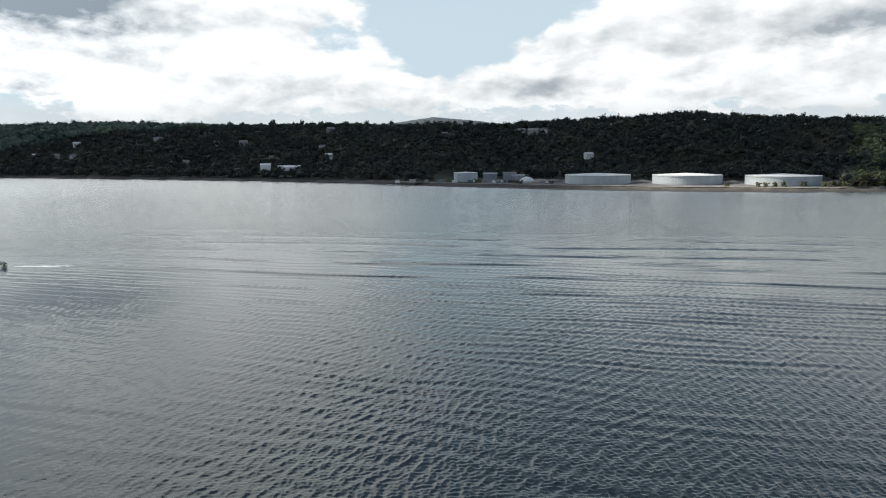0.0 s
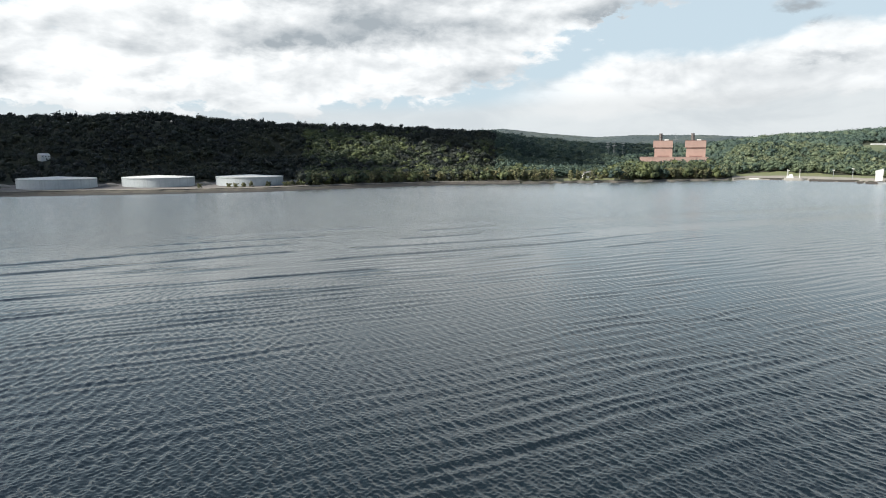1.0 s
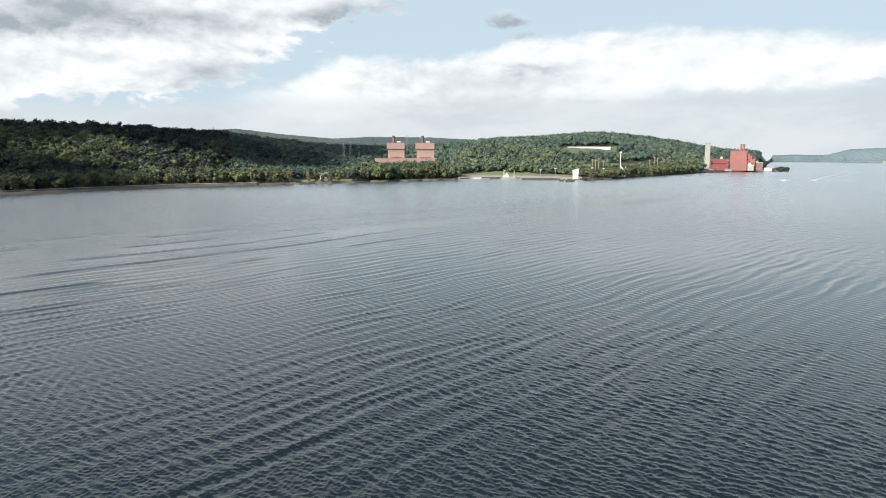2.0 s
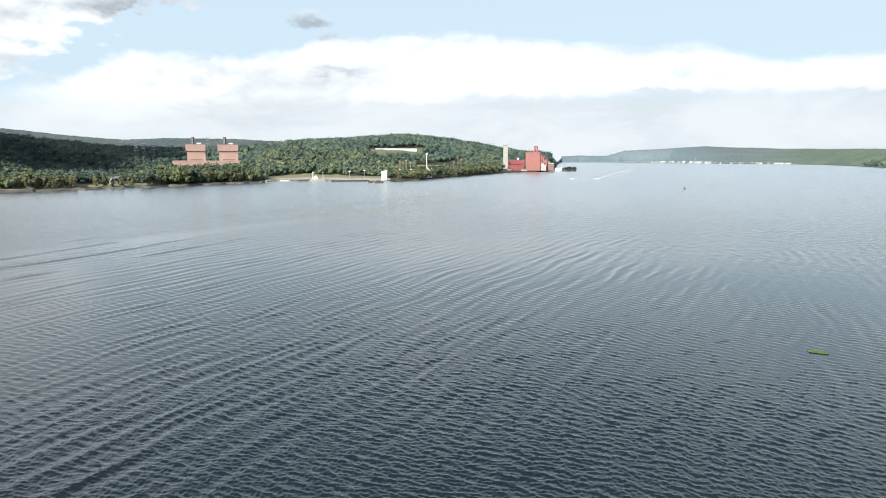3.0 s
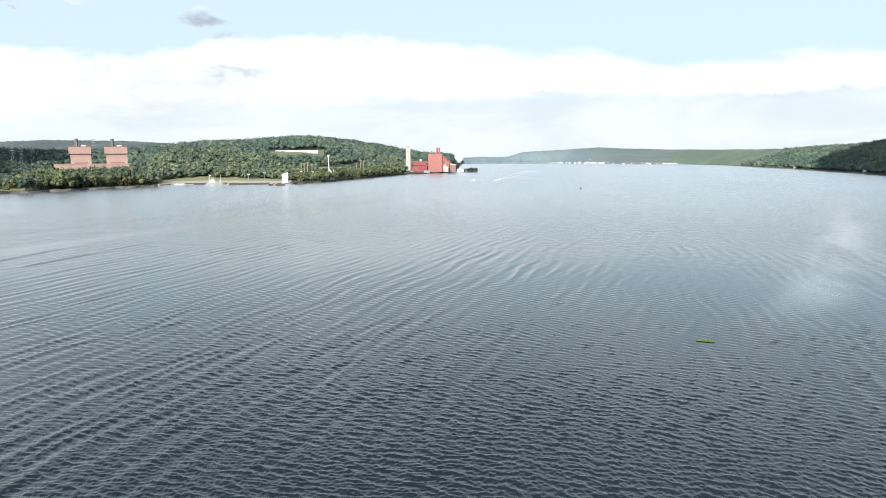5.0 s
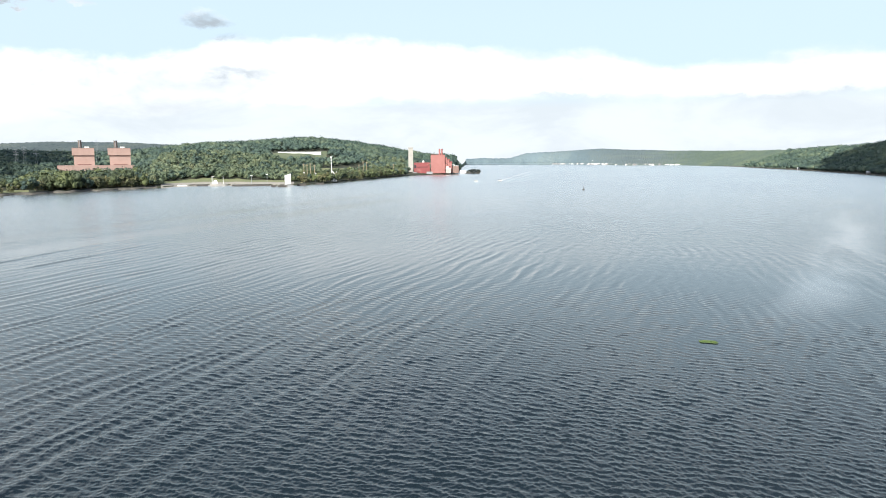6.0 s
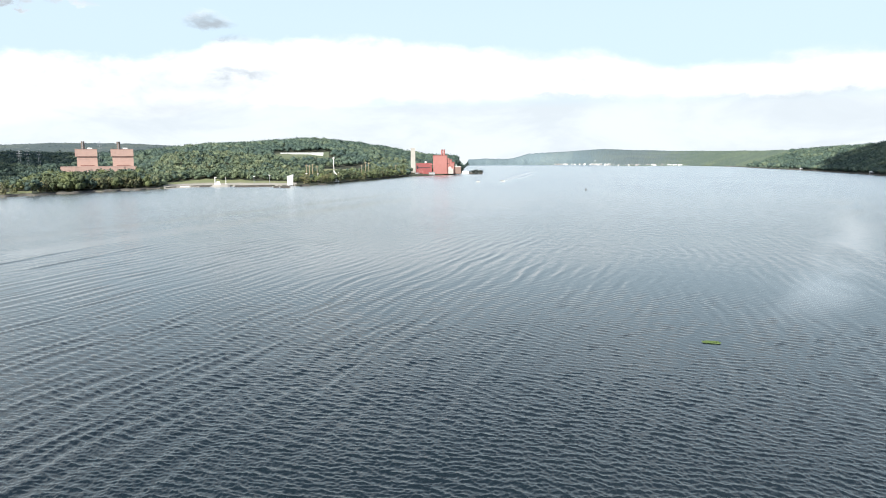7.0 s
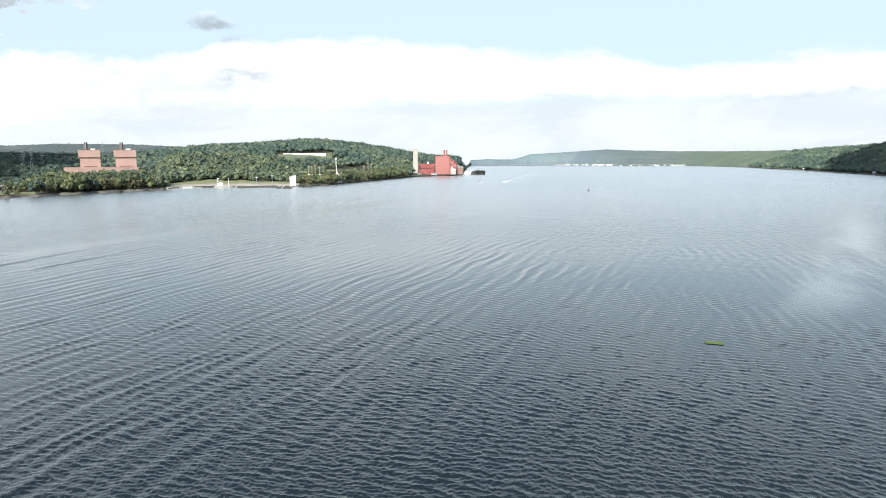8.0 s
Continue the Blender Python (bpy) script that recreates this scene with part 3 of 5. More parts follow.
def water_piece(az, ring, label, waves):
    k = len(ring)
    aa, rr = np.meshgrid(np.radians(az), ring, indexing="ij")
    x, y = rr * np.sin(aa), rr * np.cos(aa)
    if waves:
        z, sx, sy = sea(x, y, rr)
        edge = np.minimum(smooth01(np.arange(len(az)) / 20), smooth01(np.arange(len(az))[::-1] / 20))[:, None] * smooth01((rr - ring[0]) / 3.0)
        x, y, z = x + sx * edge, y + sy * edge, z * edge
    else:
        z = np.zeros_like(x)
    i = np.arange(len(az) - 1)[:, None] * k + np.arange(k - 1)[None, :]
    f = np.stack([i, i + 1, i + k + 1, i + k], -1).reshape(-1, 4)
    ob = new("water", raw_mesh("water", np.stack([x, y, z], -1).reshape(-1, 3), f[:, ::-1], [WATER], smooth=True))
    tagged(ob, label, "water", kind="structure")


def build_water():
    rough = np.concatenate([[0.0], np.geomspace(20, WAVES_IN, 4)])
    outer = np.geomspace(WAVES_OUT, 4950, 48)
    water_piece(np.arange(-180, 181, 3.0), rough, "dark grey-blue river water in midstream", False)
    water_piece(np.arange(-180, 181, 3.0), outer, "broad grey-blue far water of the river", False)
    water_piece(np.arange(WAVES_TO, WAVES_FROM + 361, 3.0), np.geomspace(WAVES_IN, WAVES_OUT, 8), "grey-blue river water", False)
    ring = [WAVES_IN]
    while ring[-1] < WAVES_OUT:
        ring.append(ring[-1] * (1 + float(np.interp(ring[-1], STEP_R, STEP_K))))
    ring[-1] = WAVES_OUT
    water_piece(np.linspace(WAVES_FROM, WAVES_TO, 1500), np.array(ring), "grey-blue river water with wind ripples and wakes", True)


# the stretch of river with modelled waves: directions and distances
# the mesh grows coarser with distance: step as a share of the distance
STEP_R, STEP_K = (60.0, 95.0, 150.0, 250.0), (0.0023, 0.0024, 0.0031, 0.0052)
WAVES_FROM, WAVES_TO, WAVES_IN, WAVES_OUT = -35.0, 122.0, 61.0, 415.0
build_land()
build_water()

# ---- woods ----
ICO = bmesh.new()
bmesh.ops.create_icosphere(ICO, subdivisions=1, radius=1.0)
ICO_V = np.array([v.co for v in ICO.verts])
ICO_F = np.array([[v.index for v in f.verts] for f in ICO.faces])
ICO.free()
ICO2 = bmesh.new()
bmesh.ops.create_icosphere(ICO2, subdivisions=2, radius=1.0)
ICO2_V = np.array([v.co for v in ICO2.verts])
ICO2_F = np.array([[v.index for v in f.verts] for f in ICO2.faces])
ICO2.free()
rng = np.random.default_rng(7)


def crown_shapes(count, lumps, sprays, spread):
    """Uneven crowns of several lumps with leaf sprays standing out of them, about 2 wide and 2 high, on 0."""
    made = []
    for k in range(count):
        vs, fs, off, where = [], [], 0, []
        for i in range(lumps):
            a, q = rng.uniform(0, 6.28), rng.uniform(0.0, 1.0)
            h = 0.45 + 1.0 * (i + rng.uniform(0, 0.6)) / lumps if lumps > 1 else 0.9
            w = (1.0 - abs(h - 0.75) * 0.6) * spread * math.sqrt(q) if lumps > 1 else 0
            s = rng.uniform(0.32, 0.52) if lumps > 1 else 0.8
            jag = rng.uniform(0.70, 1.18, (len(ICO_V), 1))
            c = np.array([w * math.cos(a), w * math.sin(a), h])
            vs.append(ICO_V * jag * s * np.array([1, 1, rng.uniform(0.75, 1.0)]) + c)
            fs.append(ICO_F + off)
            off += len(ICO_V)
            where.append((c, s))
        for i in range(sprays):
            c, s = where[rng.integers(0, len(where))]
            o = rng.normal(0, 1, 3)
            o[2] = abs(o[2]) * 0.9 - 0.15
            o /= np.linalg.norm(o)
            tri = rng.normal(0, 1, (3, 3))
            tri /= np.linalg.norm(tri, axis=1)[:, None]
            vs.append(c + o * s * rng.uniform(0.80, 1.32) + tri * rng.uniform(0.13, 0.27))
            fs.append(np.array([[0, 1, 2]]) + off)
            off += 3
        made.append((np.concatenate(vs), np.concatenate(fs)))
    return made


def gather(points, radii, heights, shapes, name, mat, label):
    """One joined canopy of crowns at the given places."""
    pick = rng.integers(0, len(shapes), len(points))
    turn = rng.uniform(0, 6.28, len(points))
    vs, fs, off = [], [], 0
    for k, (sv, sf) in enumerate(shapes):
        at = np.nonzero(pick == k)[0]
        if not len(at):
            continue
        c, s = np.cos(turn[at])[:, None], np.sin(turn[at])[:, None]
        x = (sv[None, :, 0] * c - sv[None, :, 1] * s) * radii[at][:, None]
        y = (sv[None, :, 0] * s + sv[None, :, 1] * c) * radii[at][:, None]
        z = sv[None, :, 2] * heights[at][:, None] * 0.5
        v = np.stack([x, y, z], -1) + points[at][:, None, :]
        f = sf[None] + (np.arange(len(at)) * len(sv))[:, None, None] + off
        off += v.shape[0] * v.shape[1]
        vs.append(v.reshape(-1, 3))
        fs.append(f.reshape(-1, 3))
    ob = new(name, raw_mesh(name, np.concatenate(vs), np.concatenate(fs), [mat], smooth=True))
    return tagged(ob, label, "woods", kind="stuff")


# open ground: direction from, to, metres behind the shore from, to
OPEN = [(3.5, 30.0, 0, 128), (-20, 3.5, 0, 14), (-0.6, 3.5, 0, 120), (31, 47, 0, 12), (47, 54.5, 0, 70), (56.8, 63.2, 330, 470), (64.2, 73.8, 0, 175), (73.8, 75.0, 0, 60), (72.4, 77.0, 540, 775),
        (83.2, 88.2, -20, 130), (76.2, 79.8, 225, 410), (63.3, 64.3, 230, 330), (53.2, 55.4, 0, 45)]


# houses on the slopes: direction, elevation seen from the river's middle, width, wall
HOUSES = [(-30.0, -0.07, 13, 0), (-28.7, -0.12, 16, 1), (-27.5, -0.17, 19, 0), (-27.3, 0.72, 16, 0), (-21.8, 1.09, 20, 0), (-19.9, -0.67, 13, 1),
          (-17.6, 0.79, 11, 0), (-15.6, 0.83, 18, 1), (-14.4, 1.53, 15, 1), (-16.1, 1.57, 13, 0), (-8.8, 1.88, 20, 1), (-9.5, 0.45, 14, 0), (-9.0, -0.23, 15, 0),
          (-5.5, 1.92, 12, 1), (0.4, 1.44, 14, 1), (6.6, 1.66, 18, 1), (7.6, 1.6, 24, 1), (8.4, 1.6, 15, 0), (12.0, -0.36, 16, 0), (-31.3, 1.73, 14, 1), (-13.5, -0.33, 9, 1),
          (51.69, -1.45, 12, 0), (53.4, -1.72, 17, 0), (100.7, 0.05, 20, 0), (101.9, -0.1, 18, 0), (99.6, -0.05, 18, 0)]
LOTS = [(a, on_slope(a, e, 4.0), w * 0.72, c) for a, e, w, c in HOUSES]


def plant_woods():
    n = 150000
    az = rng.uniform(-40, 124, n)
    s = shore(az)
    u = rng.uniform(0, 1, n)
    ridge = np.interp(az, RIDGE_AZ, RIDGE_R)
    depth = np.where(az < 88.0, np.maximum(ridge - s, 200) * 1.12, np.minimum(np.maximum(ridge - s, 200) * 1.15, 4930 - s))
    r = s + 6 + u * depth
    keep = rng.uniform(0, 1, n) < np.clip(depth * r / 1.6e6, 0.12, 1.0) * np.where(r > 4300, 0.5, np.where(r > 1800, 0.52 * (1800 / r) ** 1.5, 0.28))
    for a0, a1, d0, d1 in OPEN:
        keep &= ~((az > a0) & (az < a1) & (r - s > d0) & (r - s < d1))
    for a, d, w, c in LOTS:
        side = np.abs(np.radians(az - a) * d)
        keep &= ~((side < w * 0.6 + 4) & (r > d - 24) & (r < d + 10))
    az, r = az[keep], r[keep]
    z = height(az, r)
    ok = z > 1.5
    az, r, z = az[ok], r[ok], z[ok]
    # leave out what the crowns in front hide wholly
    el = (z + 15 - 35) / r
    order = np.argsort(r)
    best = np.full(1400, -9.0)
    seen = np.zeros(len(r), bool)
    cell = ((az + 41) / 166 * 1399).astype(int)
    for i in order:
        c = cell[i]
        if el[i] > best[c] - 4.0 / r[i]:
            seen[i] = True
        best[c] = max(best[c], el[i] - 6.0 / r[i])
    far_keep = rng.uniform(0, 1, len(r)) < 0.06
    pick = seen | far_keep
    az, r, z = az[pick], r[pick], z[pick]
    pts = np.stack([r * np.sin(np.radians(az)), r * np.cos(np.radians(az)), z + 0.5], -1)
    size = np.where(r > 1800, (r / 1800) ** 0.38, 1.0)
    grow = np.clip(rng.normal(1.0, 0.26, len(r)) + 0.22 * wavy(pts[:, 0], pts[:, 1], 0.03, 2.0), 0.45, 1.7)
    rad = 7.0 * size * grow * rng.uniform(0.8, 1.25, len(r))
    hgt = 13.5 * np.minimum(size, 1.25) * (0.35 + 0.65 * grow)
    # single trees that stand out above the ridge line
    crest = (np.abs(r - np.interp(az, RIDGE_AZ, RIDGE_R)) < 90) & (r < 2400) & (az < 40) & (rng.uniform(0, 1, len(r)) < 0.07)
    hgt, rad = np.where(crest, hgt * rng.uniform(1.15, 1.4, len(r)), hgt), np.where(crest, rad * 0.8, rad)
    # the farthest ridges
    fa = rng.uniform(42, 74, 6000)
    fr = rng.uniform(3150, 4400, len(fa))
    fz = height(fa, fr)
    fp = np.stack([fr * np.sin(np.radians(fa)), fr * np.cos(np.radians(fa)), fz], -1)
    fw, fh = rng.uniform(12, 20, len(fa)), rng.uniform(9, 14, len(fa))
    gather(fp, fw, fh, crown_shapes(10, 1, 3, 0.0), "distant_woods", HAZY_RIDGE_WOODS, "woods along the farthest ridge, haze painted into the tones")
    rad, hgt = np.where(r > 4450, rad * 1.3, rad), np.where(r > 4450, hgt * 0.45, hgt)
    near = r < 1500
    turning = near & (r < 1230 + 60 * np.sin(az)) & (az > 30.5) & (az < 49) & (rng.uniform(0, 1, len(r)) < np.where((az < 38) & (r > 940) & (r < 1160), 0.8, np.where(r - shore(az) < 150, 0.6, 0.18)))
    # olive belts along the water by the two plants
    back = r - shore(az)
    # taller trees hide the foot of the pink plant
    hgt = np.where((az > 55.5) & (az < 64.0) & (back < 330), hgt * 1.35, hgt)
    turning |= (az > 53) & (az < 63.4) & (back < 190) & (rng.uniform(0, 1, len(r)) < 0.8)
    turning |= (az > 74) & (az < 83) & (back < 210) & (rng.uniform(0, 1, len(r)) < 0.85)
    gather(pts[turning], rad[turning], hgt[turning], crown_shapes(18, 4, 120, 0.75), "autumn_woods", AUTUMN_WOODS, "yellow-olive broadleaf woods turning in autumn")
    near &= ~turning
    pale = ((az > 63.5) & (az < 74.5) & (back < 560) & (r < 1600) | (az > 74.5) & (az < 83) & (back < 420)) & ~turning & (rng.uniform(0, 1, len(r)) < 0.6)
    gather(pts[pale], rad[pale], hgt[pale], crown_shapes(18, 4, 120, 0.75), "pale_woods", PALE_WOODS, "grey-green broadleaf woods on the low hill by the quay")
    near &= ~pale
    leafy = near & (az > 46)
    gather(pts[leafy], rad[leafy], hgt[leafy], crown_shapes(22, 4, 120, 0.75), "river_woods", RIVER_WOODS, "mixed green woods behind the power stations, in lighter lit tones")
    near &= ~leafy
    # these crowns carry part of the cloud shade in their colour
    gather(pts[near], rad[near], hgt[near], crown_shapes(30, 2, 56, 0.6), "near_woods", SHADE_WOODS, "dense mixed woods covering the river hills, cloud shade darkened into the tones")
    mid = (r >= 1500) & ((r < 3000) | (az > 112.4)) & ~turning & ~pale
    gather(pts[mid], rad[mid], hgt[mid], crown_shapes(24, 1, 26, 0.0), "hill_woods", RIVER_WOODS, "green woods over the farther hills, lightened for haze")


plant_woods()


def canopy(az, first, last, rows, mats, index, label):
    """Woods too far off to tell the trees apart: one uneven sheet of tree tops between two distances."""
    u = np.linspace(0, 1, rows)
    rr = first[:, None] + (last - first)[:, None] * u[None, :]
    aa = np.repeat(az[:, None], rows, 1)
    x, y = rr * np.sin(np.radians(aa)), rr * np.cos(np.radians(aa))
    lump = 2.4 * wavy(x, y, 0.11, 0.4) + 2.0 * wavy(x, y, 0.29, 1.7) + rng.normal(0, 1.5, rr.shape)
    zz = height(aa, rr) + (9.0 + lump) * smooth01(u * 12 + 0.2)[None, :]
    i = np.arange(len(az) - 1)[:, None] * rows + np.arange(rows - 1)[None, :]
    f = np.stack([i, i + 1, i + rows + 1, i + rows], -1).reshape(-1, 4)
    ob = new("distant_woods", raw_mesh("distant_woods", np.stack([x, y, zz], -1).reshape(-1, 3), f, mats, index(aa[:-1, :-1].reshape(-1)), smooth=True))
    tagged(ob, label, "woods", kind="stuff")


def far_canopy():
    az = np.arange(88.1, 112.4, 0.035)
    first = shore(az) + 6
    last = np.maximum(np.minimum(np.interp(az, RIDGE_AZ, RIDGE_R) + 15, 4950), first + 40)
    # the haze painted into the tones thins, tree by tree, as the bank comes nearer
    canopy(az, first, last, 64, [HAZE_WOODS, HAZY_BANK_WOODS, HAZY_FAR_WOODS], lambda a: np.digitize(a + rng.normal(0, 1.6, len(a)), [98.6, 104.6]), "woods along the far shore, blue-green haze painted into the tones")
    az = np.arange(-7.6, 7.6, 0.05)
    canopy(az, np.full(len(az), 3200.0), np.full(len(az), 4420.0), 60, [HAZE_BLUE_WOODS], lambda a: np.zeros(len(a)), "dark woods on a hill behind the ridge, haze painted in as blue")


far_canopy()

# ---- roofs and sheds ----


def gable(bm, w, d, z0, z1, over=0.5):
    """A pitched roof with its ridge along x."""
    pts = [(-w / 2 - over, -d / 2 - over, z0), (w / 2 + over, -d / 2 - over, z0), (w / 2 + over, d / 2 + over, z0), (-w / 2 - over, d / 2 + over, z0), (-w / 2 - over, 0, z1), (w / 2 + over, 0, z1)]
    v = [bm.verts.new(p) for p in pts]
    for f in ((0, 1, 5, 4), (2, 3, 4, 5), (0, 4, 3), (1, 2, 5), (3, 2, 1, 0)):
        bm.faces.new([v[i] for i in f])
    return bm


def shed(m, w, d, h, wall, roof, label, category="shed"):
    t = thing("shed", m, label, category)
    part("wall", box(B(), 0, 0, -0.5, w, d, h + 0.5), wall, t)
    part("roof", gable(B(), w, d, h + 0.02, h + d * 0.16, 0.4), roof, t)
    part("door", box(B(), w * 0.2, -d / 2 - 0.03, 0, min(4, w * 0.2), 0.12, min(3.4, h * 0.7)), GREY, t)
    return t


# ---- oil tanks ----


def oil_tank(m, radius, wall, roof, group):
    t = thing("oil_tank", m, "wide low white steel oil storage tank on the shore", "storage tank", group)
    part("shell", lathe(B(), [(radius, 0), (radius, wall)], 72), TANK_SHADED_SIDE, t, "steel side toned blue-grey for shade")
    part("roof", lathe(B(), [(radius * 1.004, wall + 0.02), (radius * 1.004, wall + 0.25), (0.6, wall + roof)], 72), WHITE, t, "shallow white cone roof")
    part("wind_girder", lathe(B(), [(radius + 0.02, wall - 1.0), (radius + 0.5, wall - 0.95), (radius + 0.5, wall - 0.8), (radius + 0.02, wall - 0.75)], 72), GREY, t)
    return t


def build_tanks():
    for az in (12.73, 19.51, 26.21):
        oil_tank(place(az, 742, ground_at(az, 742) - 0.3), 33.4, 8.8, 2.0, "oil tanks on the shore")
    oil_tank(place(2.1, 790, ground_at(2.1, 790) - 0.3), 13.4, 10.0, 1.2, "")


build_tanks()

# ---- pink power station ----


def ribs(w, h, y, z, step, depth=0.25):
    """Upright ribs of profiled cladding across a wall."""
    bm = B()
    k = int(w / step)
    for i in range(k + 1):
        box(bm, -w / 2 + i * w / k, y, z, 0.35, depth, h)
    return bm


def build_pink_station():
    d = 1300
    g = ground_at(59.9, d)
    t = thing("power_station", place(59.9, d, g), "pink-clad power station with two tall boiler houses", "power station")
    hall = part("turbine_hall", box(B(), 0, 0, 0, 113, 46, 28.3 - g), PINK, t)
    part("parapet", box(B(), 0, 0, 28.3 - g, 113.6, 46.6, 0.7), PINK, hall)
    part("cladding_ribs", ribs(112, 27.5 - g, -23.05, 0.3, 4.7, 0.15), PINK, hall)
    for az0, az1 in ((58.37, 59.81), (60.71, 62.22)):
        c = math.tan(radians((az0 + az1) / 2 - 59.9)) * d
        w = math.tan(radians(az1 - az0)) * d
        house = part("boiler_house", box(B(), c + 1.0, 8, 29.0 - g, w - 2.6, 30, 15.7), PINK, t)
        part("upper_storey", box(B(), c, 8, 45.3 - g, w, 34, 11.7), PINK, house)
        part("shadow_band", box(B(), c + 0.6, 8, 44.7 - g, w - 3.4, 29, 0.6), PINK_DARK, house)
        part("louvre_strip", box(B(), c + 1.0, -7.15, 29.8 - g, w * 0.62, 0.3, 1.3), PINK_DARK, house)
        bm = B()
        for k in range(8):
            box(bm, c - w / 2 + (k + 0.5) * w / 8, -9.05, 45.5 - g, 0.35, 0.15, 11.3)
        part("cladding_ribs", bm, PINK, house)
        bm = B()
        for k in range(3):
            box(bm, c + 1.0, -7.1, 33.0 - g + 4 * k, w - 2.8, 0.22, 0.25)
        part("panel_joints", bm, PINK, house)
        part("roof_edge", box(B(), c, 8, 57.0 - g, w + 0.5, 34.5, 0.5), PINK_DARK, house)
        part("roof_plant", box(B(), c + 5.5, 10, 57.5 - g, 7, 6, 2.4), WHITE, house, "pale roof plant housing")
        flue = part("chimney", lathe(B(), [(2.9, 57.2 - g), (2.7, 69.5 - g), (3.0, 69.6 - g), (3.0, 70.2 - g)], 20, c - 4.5, 12), STACK, t, "dark brown chimney")
        part("chimney_ladder", box(B(), c - 4.5, 9.0, 57.5 - g, 0.7, 0.4, 12), GREY, flue)
    # lattice power masts behind the plant
    for a, dd, tall in ((55.4, 1500, 42), (56.1, 1520, 40), (60.0, 1600, 52), (54.9, 1480, 38)):
        m = thing("power_mast", place(a, dd, ground_at(a, dd)), "pale lattice power mast above the woods", "power mast", "power masts behind the plant")
        bm = B()
        for i, j in ((-1, -1), (1, -1), (1, 1), (-1, 1)):
            bar(bm, (i * 2.2, j * 2.2, 0), (i * 0.4, j * 0.4, tall), 0.13, 5)
        part("legs", bm, GREY, m)
        for z in (0.72, 0.84, 0.95):
            part("crossarm", box(B(), 0, 0, tall * z, 9 - 4 * (z - 0.7), 0.6, 0.6), GREY, m)


build_pink_station()

# ---- red power station on the point ----


def build_red_station():
    d = 1690
    g = 3.2
    o = 85.2

    def off(a):
        return math.tan(radians(a - o)) * d
    tower = thing("concrete_tower", place(83.62, d, g), "tall slender pale concrete tower beside the red plant", "tower")
    part("shaft", box(B(), 0, 0, 0, 11.6, 11.6, 59.5, 0.93), CONCRETE, tower)
    part("cap", box(B(), 0, 0, 59.5, 11.9, 11.9, 2.2), CONCRETE, tower)
    t = thing("power_station", place(o, d, g), "red-clad power station on a river point", "power station")
    part("low_hall", box(B(), off(84.52), 4, 0, 38, 30, 25.5), RED_DARK, t)
    part("main_hall", box(B(), off(85.83), 0, 0, 34, 36, 43.5), RED, t)
    for a in (85.98, 86.17):
        part("flue", lathe(B(), [(2.2, 43.5), (2.0, 57.0), (2.3, 57.2), (2.3, 58)], 14, off(a), 6), RED, t)
    step = part("step_hall", box(B(), off(86.70), 6, 0, 18, 26, 28), RED_DARK, t)
    part("roof_gallery", box(B(), off(86.62), 6, 28.05, 11, 10, 6), RED_DARK, step)
    for a, y, w, h in ((86.46, -2, 7.5, 37), (86.62, 0, 8, 32), (86.80, -6, 9, 25)):
        tier = part("stair_tier", box(B(), off(a), y, 0, w, 24, h), RED, t)
        part("tier_parapet", box(B(), off(a), y, h, w + 0.4, 24.4, 0.5), RED_DARK, tier)
        part("tier_window", box(B(), off(a), y - 12.1, h * 0.62, w * 0.6, 0.3, 1.6), GLASS, tier)
    part("lean_to", box(B(), off(86.68), -21, 0, 12, 8, 11), CONCRETE, t, "pale concrete lean-to")
    part("lean_to_roof", box(B(), off(86.68), -21, 11, 12.6, 8.6, 0.8), WHITE, t)
    part("pipe_bridge", bar(B(), (off(84.95), -12, 20), (off(85.25), -12, 23), 1.0), RED, t)
    part("gallery_roof", box(B(), off(86.95), -4, 20, 14, 8, 1.0), WHITE, step, "pale canopy roof")
    part("end_hall", box(B(), off(87.15), 2, 0, 22, 26, 17), BRICK, t, "weathered brown end hall")
    part("end_hall_roof", box(B(), off(87.15), 2, 17, 22.6, 26.6, 0.8), WHITE, t)
    part("side_bin", lathe(B(), [(3.4, 0), (3.4, 15), (0.5, 17)], 16, off(86.62), -16), WHITE, t, "white steel bin")
    part("roof_tank", lathe(B(), [(2.6, 25.5), (2.6, 29.5), (0.4, 30.6)], 16, off(84.65), -4), WHITE, t, "small white roof tank")
    part("window_band", box(B(), off(84.52), -11.1, 14, 30, 0.3, 1.6), GLASS, t)
    part("door_opening", box(B(), off(83.98), -11.1, 12, 4.0, 0.4, 8), GLASS, t)
    bm = B()
    for k in range(9):
        box(bm, off(85.83) - 16 + 4 * k, -18.1, 0.5, 0.4, 0.3, 42.5)
    part("cladding_ribs", bm, RED, t)
    part("roof_edge", box(B(), off(85.83), 0, 43.5, 34.6, 36.6, 0.6), RED_DARK, t)
    # unloading frame at the water's edge
    m = thing("unloading_frame", place(84.25, d - 42, 1.5), "red steel unloading frame beside the river", "crane")
    for x in (-5, 5):
        part("leg", bar(B(), (x * 1.4, 0, -1), (x * 0.3, 0, 13), 0.6), RED, m)
    part("beam", box(B(), 0, 0, 8, 12, 1.0, 1.0), RED, m)
    part("boom", bar(B(), (0, 0, 12), (-9, -6, 7), 0.5), RED, m)
    for a, w, h in ((83.95, 10, 3.5), (85.15, 14, 4.0)):
        shed(place(a, d - 38, 2.2), w, 8, h, GREY, ROOF, "low grey service shed at the foot of the red plant")


build_red_station()


# ---- unseen clouds, added to shade parts of the hills ----
DARK_FLAT = worn("dark_flat_tones", (0.030, 0.029, 0.028), (0.055, 0.050, 0.044), 0.06, 0.9)
